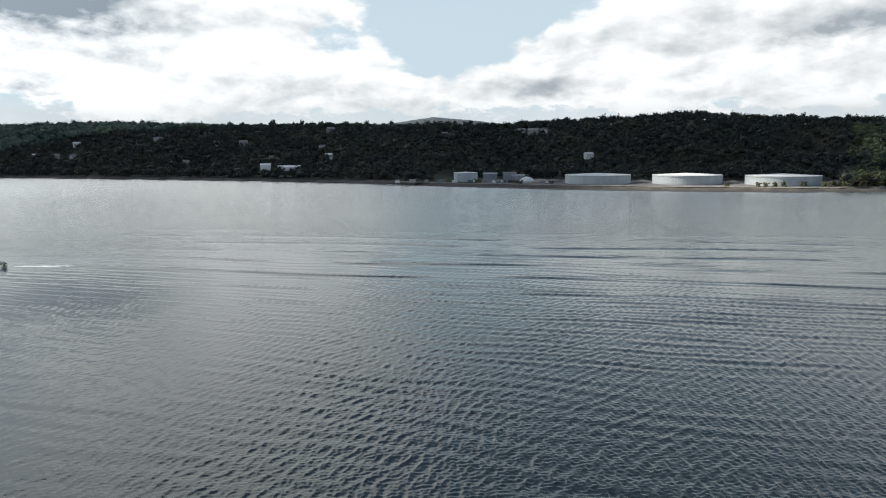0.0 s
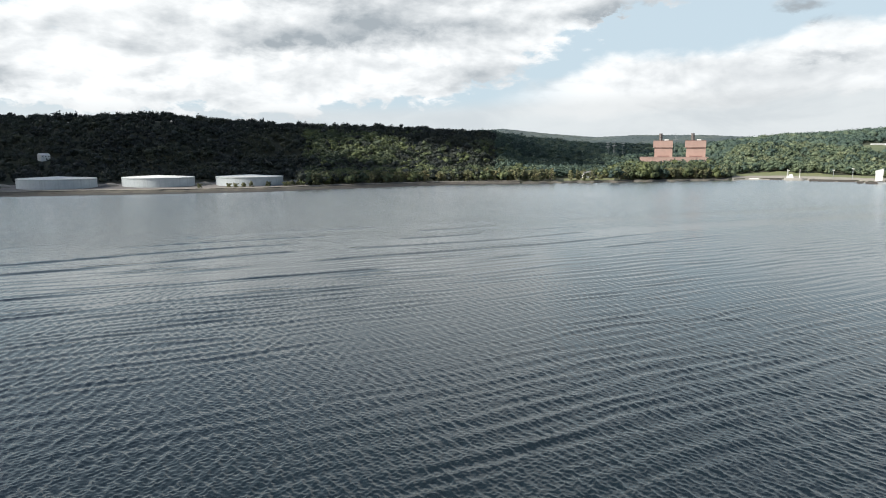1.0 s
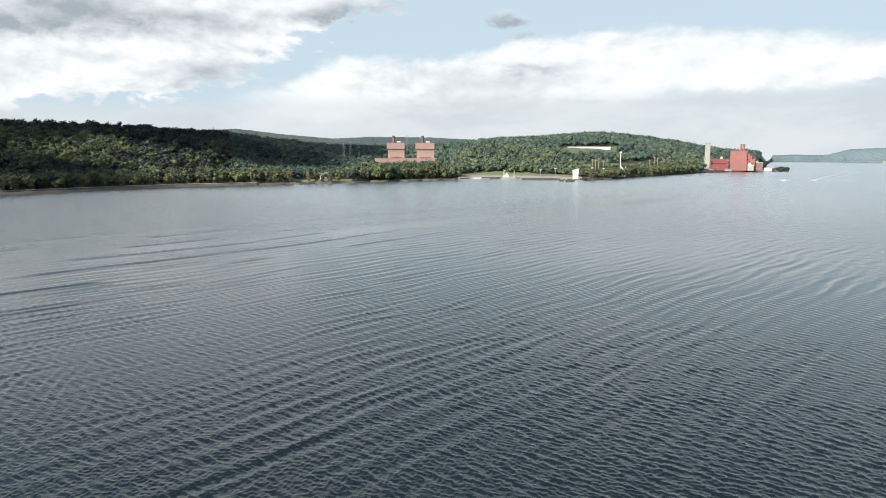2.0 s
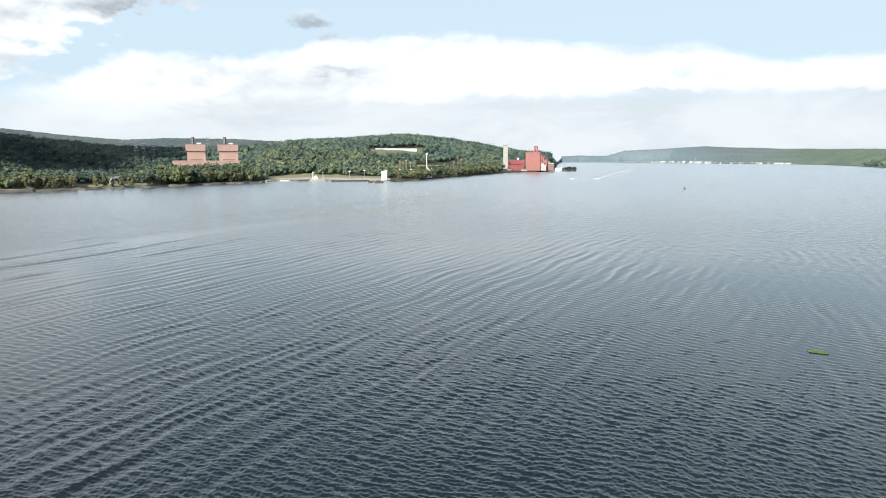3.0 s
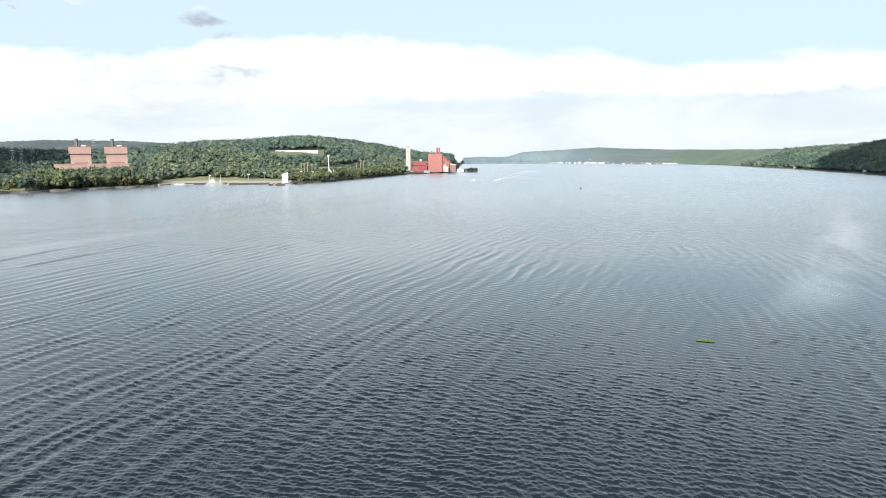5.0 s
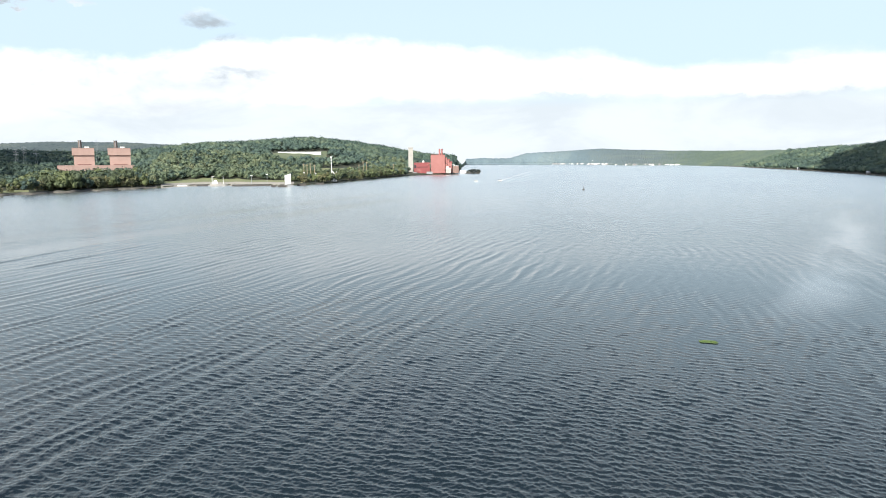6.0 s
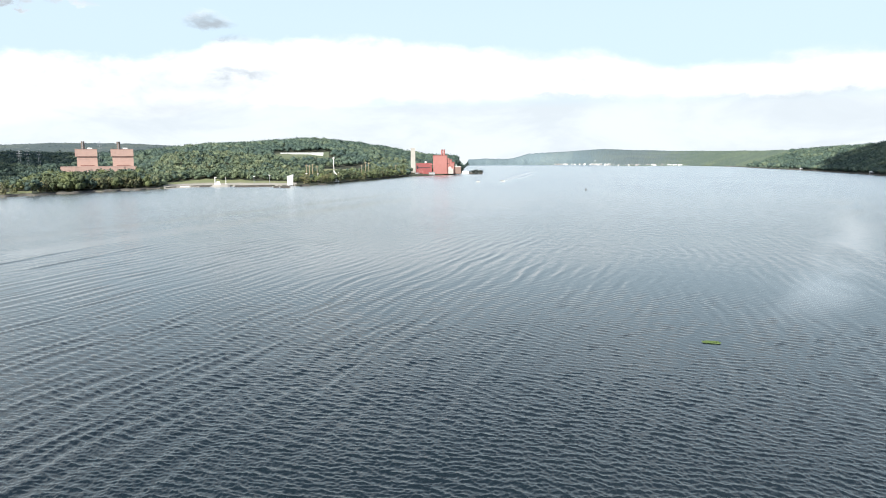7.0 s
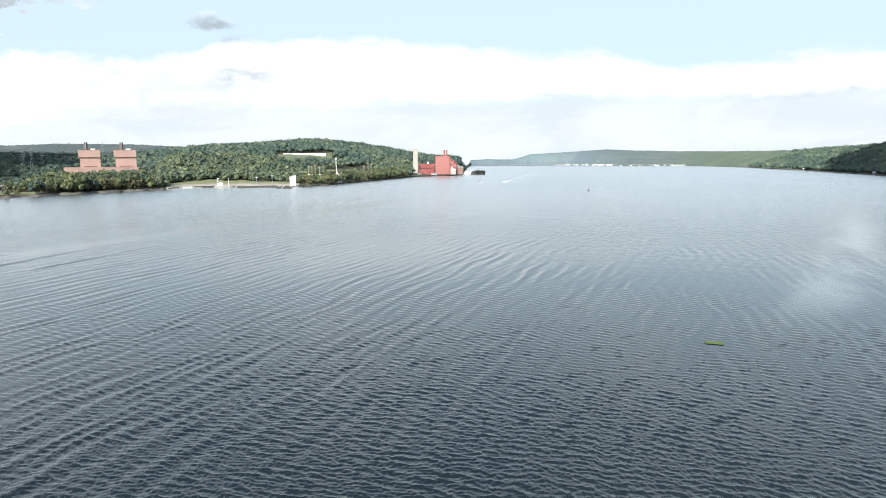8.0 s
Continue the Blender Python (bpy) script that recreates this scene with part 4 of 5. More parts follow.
YARD = worn("grey_yard_gravel", (0.21, 0.19, 0.175), (0.145, 0.135, 0.125), 0.06, 0.95)
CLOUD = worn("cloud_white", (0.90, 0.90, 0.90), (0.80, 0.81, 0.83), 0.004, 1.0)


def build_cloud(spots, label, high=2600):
    """An unseen flat-bottomed heap of cloud, added between the sun and the spots of ground it shades."""
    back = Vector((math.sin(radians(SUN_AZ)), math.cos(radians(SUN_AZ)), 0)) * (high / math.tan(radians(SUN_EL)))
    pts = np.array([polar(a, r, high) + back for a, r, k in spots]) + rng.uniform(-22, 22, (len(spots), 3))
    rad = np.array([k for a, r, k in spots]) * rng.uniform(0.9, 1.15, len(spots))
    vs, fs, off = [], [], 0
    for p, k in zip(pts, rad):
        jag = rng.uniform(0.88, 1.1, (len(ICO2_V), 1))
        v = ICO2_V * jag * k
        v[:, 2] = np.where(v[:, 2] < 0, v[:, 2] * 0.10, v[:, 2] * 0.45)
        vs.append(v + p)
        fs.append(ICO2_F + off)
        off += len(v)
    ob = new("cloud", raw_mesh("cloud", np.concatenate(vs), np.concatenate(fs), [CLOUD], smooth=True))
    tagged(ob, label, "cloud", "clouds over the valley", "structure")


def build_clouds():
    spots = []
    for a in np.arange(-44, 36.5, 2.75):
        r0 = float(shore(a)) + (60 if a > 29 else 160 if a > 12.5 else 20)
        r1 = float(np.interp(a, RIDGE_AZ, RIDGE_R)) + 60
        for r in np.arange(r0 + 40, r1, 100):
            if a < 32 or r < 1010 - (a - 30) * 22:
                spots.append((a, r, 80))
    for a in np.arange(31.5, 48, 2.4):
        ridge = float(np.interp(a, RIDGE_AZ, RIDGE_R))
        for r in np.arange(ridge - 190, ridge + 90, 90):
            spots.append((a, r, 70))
    build_cloud(spots, "broad unseen cumulus cloud added to shade the wooded hill")
    build_cloud([(a, r, 120) for a in np.arange(43, 58.5, 2.6) for r in np.arange(1290 if a < 53 else 1640, 2250, 150)], "long unseen cumulus cloud added to shade the middle ridge")
    build_cloud([(a, r, 100) for a in np.arange(116.8, 126, 3.0) for r in np.arange(float(shore(a)) + 60, float(shore(a)) + 560, 140)], "small unseen cumulus cloud added to shade the east bank")


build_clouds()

# ---- bank edges and open ground ----


def strip(name, a0, a1, r_in, r_out, lift, mat, label, step=0.25, rows=6):
    """A band of ground that follows the shore between two directions, r_in to r_out metres behind the water's edge."""
    az = np.arange(a0, a1 + step / 2, step)
    s0 = shore(az)
    cols = np.linspace(0, 1, rows)
    edge = 1.5 * np.sin(az * 31) + 1.0 * np.sin(az * 57 + 1)
    foot = np.interp(az, [p[0] for p in r_in], [p[1] for p in r_in]) if isinstance(r_in, list) else np.full(len(az), float(r_in))
    top = np.interp(az, [p[0] for p in r_out], [p[1] for p in r_out]) if isinstance(r_out, list) else np.full(len(az), float(r_out))
    rr = s0[:, None] + foot[:, None] + (top - foot + edge)[:, None] * cols[None, :]
    aa = np.repeat(az[:, None], len(cols), 1)
    zz = np.maximum(height(aa, rr), 1.2) + lift
    if foot.max() < 5:
        zz[:, 0] = -1.0
    v = np.stack([rr * np.sin(np.radians(aa)), rr * np.cos(np.radians(aa)), zz], -1).reshape(-1, 3)
    n = len(cols)
    i = np.arange(len(az) - 1)[:, None] * n + np.arange(n - 1)[None, :]
    f = np.stack([i, i + 1, i + n + 1, i + n], -1).reshape(-1, 4)
    ob = new(name, raw_mesh(name, v, f, [mat], smooth=True))
    return tagged(ob, label, "shore", kind="structure")


strip("shore_bank", -36, 48, -3, 9, 0.5, STONE, "dark stone embankment at the water's edge")
# dark low strip between the embankment and the open water
strip("tidal_flat", -9, 48, [(-9, -3), (0, -16), (5, -22), (12, -26), (18, -24), (27, -22), (38, -24), (48, -4)], -1, -0.75, DARK_FLAT, "low dark strip along the water's edge below the embankment")
strip("rail_bed", -6, 48, 6, 11, 0.95, GRAVEL, "pale ballast bed along the top of the embankment")
strip("shore_bank", 48.2, 64, -3, 6, 0.4, STONE, "low muddy bank below the trees")
strip("shore_bank", 108, 124, -3, 5, 0.5, STONE, "stony foot of the east bank")
strip("gravel_yard", 3, 31.5, 13.5, 125, 0.25, YARD, "grey gravel ground round the oil tanks")
strip("lawn", 64.0, 74.0, 70, 172, 0.4, LAWN, "mown grass behind the quay")
strip("quay_yard", 64.2, 74.2, -3, 69, 0.5, GRAVEL, "pale quay yard along the river")
strip("hill_field", 72.6, 76.8, 548, 735, 1.3, FIELD, "green field on the hillside below the long shed")
strip("far_slope", 42.5, 73.5, [(42.5, 2350), (73.5, 2150)], [(42.5, 3560), (73.5, 3360)], 9.0, HAZY_RIDGE_WOODS, "undergrowth sheet of the farthest ridge, haze painted into the tone", rows=30)
strip("meadow", 76.4, 79.6, [(76.4, 330), (79.6, 250)], [(76.4, 400), (79.6, 330)], 0.8, LAWN, "sunlit grass slope between the woods")
strip("meadow", 51.5, 55.6, 11, 64, 0.3, LAWN, "small green meadow by the shore")

# ---- houses ----
HOUSE_WALL = [worn("white_siding", (0.78, 0.78, 0.75), (0.66, 0.66, 0.63), 0.5, 0.7), worn("grey_siding", (0.34, 0.33, 0.32), (0.27, 0.25, 0.24), 0.5, 0.8)]


def house(m, w, d, h, wall, label, group, roof=None):
    t = thing("house", m, label, "house", group)
    part("wall", box(B(), 0, 0, -3, w, d, h + 3), wall, t)
    part("roof", gable(B(), w, d, h, h + d * 0.34), roof or ROOF, t)
    part("chimney", box(B(), w * 0.28, d * 0.1, h, 0.9, 0.9, d * 0.34 + 1.2), STONE, t)
    part("door", box(B(), w * 0.08, -d / 2 - 0.02, 0, 1.0, 0.1, 2.05), DARK, t)
    for k in range(max(2, int(w / 3.5))):
        x = -w / 2 + (k + 0.6) * w / max(2, int(w / 3.5))
        win = part("window", box(B(), x, -d / 2 - 0.03, h - 1.9, 1.2, 0.12, 1.4), GLASS, t)
    return t


def build_houses():
    for k, (a, d, w, c) in enumerate(LOTS):
        say = ("white-sided", "grey-sided")[c] + (" wide house among the trees on the hillside" if w > 17 else " small house among the trees on the hillside")
        house(place(a, d, ground_at(a, d) + 0.3, (-18, 12, 30, -6)[k % 4]), w, min(10, w * 0.65), 5.6 if w < 22 else 7.5, HOUSE_WALL[c], say, "houses on the hills", WHITE if c == 0 and k % 3 == 0 else None)


build_houses()

# ---- trees along the shore ----


def tree_kind(seed, tall, wide, leaf, label):
    """A tree: tapered trunk, limbs and a crown of many leaf clumps; base at its foot."""
    t = thing("tree", Matrix.Identity(4), label, "tree", "trees along the shore")
    r = np.random.default_rng(seed)
    bm = B()
    lathe(bm, [(wide * 0.055, -0.6), (wide * 0.04, tall * 0.25), (wide * 0.018, tall * 0.75)], 7)
    for k in range(7):
        a, z = r.uniform(0, 6.28), tall * r.uniform(0.22, 0.5)
        bar(bm, (0, 0, z), (wide * 0.33 * math.cos(a), wide * 0.33 * math.sin(a), z + tall * r.uniform(0.12, 0.3)), wide * 0.012, 5)
    part("trunk", bm, BARK, t)
    vs, fs, off = [], [], 0
    lobes = [(r.uniform(0, 6.28), r.uniform(0.1, 0.8), 0.14 + 0.72 * (i + r.uniform()) / 10) for i in range(10)]
    for k in range(30):
        a, q, h = lobes[k % 10]
        c = np.array([math.cos(a) * q * (1.1 - 0.75 * abs(h - 0.55)), math.sin(a) * q * (1.1 - 0.75 * abs(h - 0.55)), 0]) * wide * 0.5
        o = r.normal(0, 1, 3)
        o /= np.linalg.norm(o)
        c = c + o * wide * 0.16 * r.uniform(0.5, 1.0)
        c[2] = tall * h + o[2] * tall * 0.11
        s = wide * r.uniform(0.09, 0.16)
        v = ICO_V * r.uniform(0.6, 1.3, (len(ICO_V), 1)) * s * np.array([1, 1, 0.8]) + c
        vs.append(v)
        fs.append(ICO_F + off)
        off += len(v)
        for j in range(14):
            o = r.normal(0, 1, 3)
            o /= np.linalg.norm(o)
            tri = r.normal(0, 1, (3, 3))
            tri /= np.linalg.norm(tri, axis=1)[:, None]
            vs.append(c + o * s * r.uniform(0.85, 1.2) + tri * wide * r.uniform(0.035, 0.065))
            fs.append(np.array([[0, 1, 2]]) + off)
            off += 3
    ob = new("crown", raw_mesh("crown", np.concatenate(vs), np.concatenate(fs), [leaf]))
    ob.parent = t
    return t


def plant_shore_trees():
    r = np.random.default_rng(21)
    kinds = [tree_kind(1, 17, 12, SHORE_LEAF, "broad olive-green deciduous tree on the river bank"), tree_kind(2, 19, 11, SHORE_LEAF, "tall yellowing deciduous tree on the river bank"),
             tree_kind(3, 13, 11, SHORE_LEAF, "rounded grey-green tree on the river bank"), tree_kind(4, 15, 9, SHORE_LEAF, "slender green tree on the river bank"),
             tree_kind(5, 6.5, 8, SHORE_LEAF, "low tan shrub on the open shore")]
    spots = []
    for _ in range(70):
        spots.append((r.uniform(31.2, 47.2), r.uniform(16, 38), r.integers(0, 4)))
    for _ in range(26):
        spots.append((r.uniform(47.3, 50.8), r.uniform(14, 40), r.integers(0, 4)))
    for _ in range(100):
        spots.append((r.uniform(55.9, 64.0), r.uniform(12, 55), r.integers(0, 4)))
    for _ in range(10):
        spots.append((r.uniform(51.5, 55.5), r.uniform(12, 66), r.integers(2, 5)))
    for _ in range(34):
        spots.append((r.uniform(74.8, 82.8), r.uniform(8, 30), r.integers(1, 5)))
    for a in (0.6, 2.9, 3.2, 4.7, 6.1, 6.6, 22.4, 24.6, 25.1, 25.7, 26.3, 27.6, 28.9, 29.2, 29.5, 29.9, 30.3, 30.8, 31.0):
        spots.append((a, r.uniform(18, 34), 4))
    used = set()
    for a, back, k in spots:
        d = float(shore(a)) + back
        g = r.uniform(0.75, 1.15)
        m = place(a, d, ground_at(a, d), r.uniform(0, 360)) @ Matrix.Diagonal((g * r.uniform(0.9, 1.15), g * r.uniform(0.9, 1.15), g, 1))
        if k not in used:
            used.add(k)
            kinds[k].matrix_world = m
        else:
            copy_thing(kinds[k], m)


plant_shore_trees()

# ---- shore works by the tanks ----


def build_shore_works():
    for a, back, w, d, h, wall, roof, label in ((4.1, 95, 16, 12, 7, GREY, GREY, "grey metal works shed beside the round tank"), (5.7, 100, 15, 10, 8, GREY, ROOF, "tall grey metal shed on the shore"),
                                                (6.4, 90, 14, 10, 6, GREY, GREY, "low grey shed beside the gravel yard"), (-14.0, 70, 14, 12, 14, WHITE, WHITE, "white boxy waterside building among trees"),
                                                (-12.2, 60, 30, 16, 12.5, WHITE, WHITE, "long white-roofed waterside building among trees")):
        dd = float(shore(a)) + back
        shed(place(a, dd, ground_at(a, dd)), w, d, h, wall, roof, label)
    # a heap under a pale sheet
    dd = float(shore(7.1)) + 60
    t = thing("salt_heap", place(7.1, dd, ground_at(7.1, dd)), "pale domed heap of road salt on the gravel", "heap")
    part("heap", lathe(B(), [(9, -0.3), (7.6, 2.4), (5.2, 4.6), (2.2, 5.9), (0.3, 6.2)], 22), WHITE, t, smooth=True)
    # timber dock on piles
    dd = float(shore(-2.4)) - 8
    t = thing("timber_dock", place(-2.4, dd, 0), "long dark timber dock on piles along the bank", "dock")
    part("deck", box(B(), 0, 0, 2.0, 52, 7, 0.6), DARK, t)
    for k in range(11):
        part("pile", lathe(B(), [(0.35, -2), (0.32, 3.0)], 8, -25 + 5 * k, -2.8), DARK, t)
    for k, (px, w, h) in enumerate(((-15, 5, 2.6), (2, 7, 3.0), (17, 4, 2.2))):
        c = thing("dock_hut", place(-2.4, dd, 2.6) @ pose(px, 0.5, 0), "small pale hut on the timber dock", "hut", "huts on the dock")
        part("wall", box(B(), 0, 0, 0, w, 3.4, h), CONCRETE if k else WHITE, c)
        part("roof", gable(B(), w, 3.4, h + 0.02, h + 0.9, 0.25), ROOF, c)


build_shore_works()


def container(m, w, h, mat, label):
    t = thing("container", m, label, "container", "containers in the works yard")
    part("body", box(B(), 0, 0, 0, w, 2.5, h), mat, t)
    bm = B()
    for k in range(int(w / 0.8)):
        box(bm, -w / 2 + 0.6 + 0.8 * k, -1.27, 0.15, 0.25, 0.06, h - 0.3)
    part("corrugation", bm, mat, t)
    for x in (-1, 1):
        part("corner_post", box(B(), x * (w / 2 - 0.08), -1.28, 0, 0.18, 0.1, h), DARK, t)
    return t


def truck(m, mat, label):
    t = thing("truck", m, label, "truck", "trucks in the works yard")
    part("bed", box(B(), -1.6, 0, 0.9, 5.4, 2.4, 2.2), mat, t)
    part("cab", box(B(), 2.4, 0, 0.7, 2.0, 2.3, 2.2, 0.9), WHITE, t)
    part("windscreen", box(B(), 3.38, 0, 1.9, 0.12, 1.9, 0.8), GLASS, t)
    for x in (-3.2, -1.6, 2.4):
        for y in (-1.1, 1.1):
            w = part("wheel", lathe(B(), [(0.5, -0.16), (0.5, 0.16)], 12), DARK, t)
            w.matrix_local = pose(x, y, 0.5, 90)
    return t


def build_works_yard():
    teal = worn("teal_paint", (0.10, 0.22, 0.22), (0.07, 0.15, 0.16), 0.4, 0.6, streak=0.3)
    for a, back, w, h, mat, turn, label in ((3.5, 42, 12, 2.6, GREY, 4, "grey shipping container in the works yard"), (4.5, 36, 6, 2.6, WHITE, -8, "short white container in the works yard"),
                                            (5.2, 40, 6, 2.6, teal, 12, "short teal container in the works yard"), (6.0, 46, 12, 2.6, DARK, -3, "dark container in the works yard"),
                                            (0.2, 34, 12, 2.6, GREY, 5, "grey container beside the round tank"), (1.2, 30, 6, 2.6, WHITE, -5, "small white container beside the round tank")):
        d = float(shore(a)) + back
        container(place(a, d, ground_at(a, d) + 0.28, turn), w, h, mat, label)
    for a, back, mat, turn, label in ((4.9, 28, GREY, 15, "grey tipper truck parked on the gravel"), (8.9, 40, STONE, -160, "brown tipper truck parked on the gravel"), (2.6, 26, teal, 5, "teal tipper truck parked near the bank")):
        d = float(shore(a)) + back
        truck(place(a, d, ground_at(a, d) + 0.28, turn), mat, label)
    # low gravel heaps between the tanks
    r = np.random.default_rng(31)
    for a, back, w, h in ((8.2, 60, 22, 4.0), (9.3, 75, 16, 3.0), (16.1, 80, 18, 3.0), (22.8, 85, 16, 2.6), (29.6, 70, 20, 3.4), (30.4, 60, 16, 3.0)):
        d = float(shore(a)) + back
        bm = lathe(B(), [(w / 2, -0.3), (w * 0.38, h * 0.45), (w * 0.2, h * 0.85), (w * 0.04, h)], 18)
        for v in bm.verts:
            v.co += Vector((r.normal(0, 0.5), r.normal(0, 0.5), r.normal(0, 0.15)))
        ob = new("gravel_heap", mesh_of("gravel_heap", bm, GRAVEL, True))
        ob.matrix_world = place(a, d, ground_at(a, d) + 0.2)
        tagged(ob, "low pale heap of gravel in the tank yard", "heap", "gravel heaps in the tank yard")


build_works_yard()

# ---- quay between the plants ----


def barge(m, w, d, h, label, name="barge"):
    t = thing(name, m, label, "barge", "moored barges by the quay")
    bm = B()
    v = []
    for z, k in ((-0.8, 0.86), (h, 1.0)):
        for i, j in ((-1, -1), (1, -1), (1, 1), (-1, 1)):
            v.append(bm.verts.new((i * w / 2 * k, j * d / 2, z)))
    for f in ((3, 2, 1, 0), (4, 5, 6, 7), (0, 1, 5, 4), (1, 2, 6, 5), (2, 3, 7, 6), (3, 0, 4, 7)):
        bm.faces.new([v[i] for i in f])
    part("hull", bm, DARK, t)
    part("coaming", box(B(), 0, 0, h, w * 0.8, d * 0.7, 0.7), DARK, t)
    for k in (-1, 1):
        part("bollard", lathe(B(), [(0.25, h), (0.25, h + 0.8), (0.4, h + 0.85), (0.4, h + 1.0)], 8, k * w * 0.45, 0), DARK, t)
    return t


def lamp_post(m, tall, label, group):
    t = thing("yard_light", m, label, "lamp post", group)
    part("pole", lathe(B(), [(0.35, 0), (0.22, tall)], 8), GREY, t)
    part("head", box(B(), 0, 0, tall, 3.2, 0.8, 0.7), WHITE, t)
    return t


def build_quay():
    def at(a, back, z=None, turn=0):
        dd = float(shore(a)) + back
        return place(a, dd, ground_at(a, dd) + 0.3 if z is None else z, turn)
    # quay wall: lengths of dark sheet piling
    for a0, a1 in ((66.3, 67.6), (69.4, 72.3)):
        a = (a0 + a1) / 2
        t = thing("quay_wall", at(a, -3, 0), "dark sheet-pile quay wall at the water's edge", "quay wall", "quay walls")
        w = math.radians(a1 - a0) * float(shore(a))
        part("piling", box(B(), 0, 0, -2, w, 2.0, 4.6), DARK, t)
        part("capping", box(B(), 0, 0, 2.6, w + 0.6, 2.8, 0.5), CONCRETE, t)
    t = thing("pier_deck", at(65.7, -4, 0), "small white floating pier beside the bank", "pier")
    part("deck", box(B(), 0, 0, -0.4, 13, 5, 1.5), CONCRETE, t)
    part("rail", box(B(), 0, 2.2, 1.1, 12, 0.2, 1.1), WHITE, t)
    # work vessel with two masts
    t = thing("work_vessel", at(68.4, -4, 0, 2), "pale grey work vessel with two white masts at the quay", "vessel")
    bm = B()
    prof = [(-12, 0.2), (-11, 2.6), (9, 2.8), (12.5, 1.2), (12.5, -1.2), (9, -2.8), (-11, -2.6), (-12, -0.2)]
    lo = [bm.verts.new((x * 0.95, y * 0.8, -0.6)) for x, y in prof]
    hi = [bm.verts.new((x, y, 3.2)) for x, y in prof]
    bm.faces.new(lo)
    bm.faces.new(hi[::-1])
    for i in range(8):
        j = (i + 1) % 8
        bm.faces.new((lo[j], lo[i], hi[i], hi[j]))
    bmesh.ops.recalc_face_normals(bm, faces=bm.faces[:])
    part("hull", bm, CONCRETE, t)
    part("cabin", box(B(), -5, 0, 3.2, 8, 4, 2.8, 0.95), WHITE, t)
    part("wheelhouse", box(B(), -4, 0, 6.0, 4, 3, 2.2, 0.92), WHITE, t)
    for x in (-8.5, 6.5):
        part("mast", lathe(B(), [(0.35, 3.2), (0.2, 14.5)], 8, x, 0), WHITE, t)
    # white silo block on a float
    t = thing("loading_hopper", at(73.73, -6, 0), "white slab-sided loading hopper with a slanted top", "hopper")
    bm = B()
    v = [bm.verts.new(p) for p in ((-4.2, -3, 2.6), (3.2, -3, 2.6), (3.2, 3, 2.6), (-4.2, 3, 2.6), (-4.8, -3, 14.8), (3.9, -3, 17.4), (3.9, 3, 17.4), (-4.8, 3, 14.8))]
    for f in ((3, 2, 1, 0), (4, 5, 6, 7), (0, 1, 5, 4), (1, 2, 6, 5), (2, 3, 7, 6), (3, 0, 4, 7)):
        bm.faces.new([v[i] for i in f])
    part("bin", bm, PALE_PAINT, t)
    part("float", box(B(), 0, 0, -1, 14, 9, 2.2), GREY, t)
    for i in (-3, 2.4):
        for j in (-2, 2):
            part("leg", box(B(), i, j, 1.2, 0.7, 0.7, 1.5), GREY, t)
    for a, back, w in ((72.58, -30, 7), (73.28, -30, 13), (74.78, -18, 13), (76.22, -20, 12)):
        barge(at(a, back, 0, 4), w, 6, 1.7, "dark moored deck barge on the river")
    for a, back, tall in ((70.9, 20, 11), (72.1, 14, 13), (75.0, 26, 14), (75.9, 24, 13), (68.0, 30, 9)):
        lamp_post(at(a, back), tall, "tall grey yard light on the quay", "yard lights on the quay")
    # white slewing crane behind the trees
    t = thing("crane", at(77.3, 60), "white lattice crane with a slanting jib", "crane")
    part("tower", bar(B(), (-2, 0, 0), (-2.4, 0, 37), 0.6, 6), WHITE, t)
    part("jib", bar(B(), (-2.2, 0, 16), (5.5, 0, 5), 0.7, 6), WHITE, t)
    part("strut", bar(B(), (5.5, 0, 14), (5.5, 0, 3), 0.6, 6), WHITE, t)
    part("cab", box(B(), -2.4, 0, 36, 3.0, 2.4, 2.0), WHITE, t)
    shed(at(77.36, 14), 9, 7, 4, WHITE, WHITE, "small white boathouse with a pointed roof", "boathouse")
    # timber poles
    for a, back, tall in ((75.0, 70, 27), (75.25, 70, 26), (75.5, 75, 28), (75.85, 70, 25), (79.4, 60, 25), (79.75, 80, 30), (80.0, 80, 29), (82.2, 60, 24)):
        t = thing("utility_pole", at(a, back), "tall weathered timber power pole above the trees", "utility pole", "power poles")
        part("pole", lathe(B(), [(0.55, 0), (0.4, tall)], 8), TAN, t)
        part("crossarm", box(B(), 0, 0, tall - 2.2, 4.2, 0.4, 0.5), TAN, t)
        for k in (-1.8, 0, 1.8):
            part("insulator", lathe(B(), [(0.18, tall - 1.7), (0.25, tall - 1.3), (0.12, tall - 1.0)], 6, k, 0), GREY, t)


build_quay()


def build_hill_field():
    a = 74.7
    d = 1725.0
    t = thing("long_shed", place(a, d, ground_at(a, d) + 1.0, 0), "long low white-roofed shed on the hill field", "shed")
    part("wall", box(B(), 0, 0, -5, 100, 12, 6.6), WHITE, t)
    part("roof", gable(B(), 100, 12, 1.62, 3.6, 0.8), WHITE, t)


build_hill_field()

# ---- on the water ----


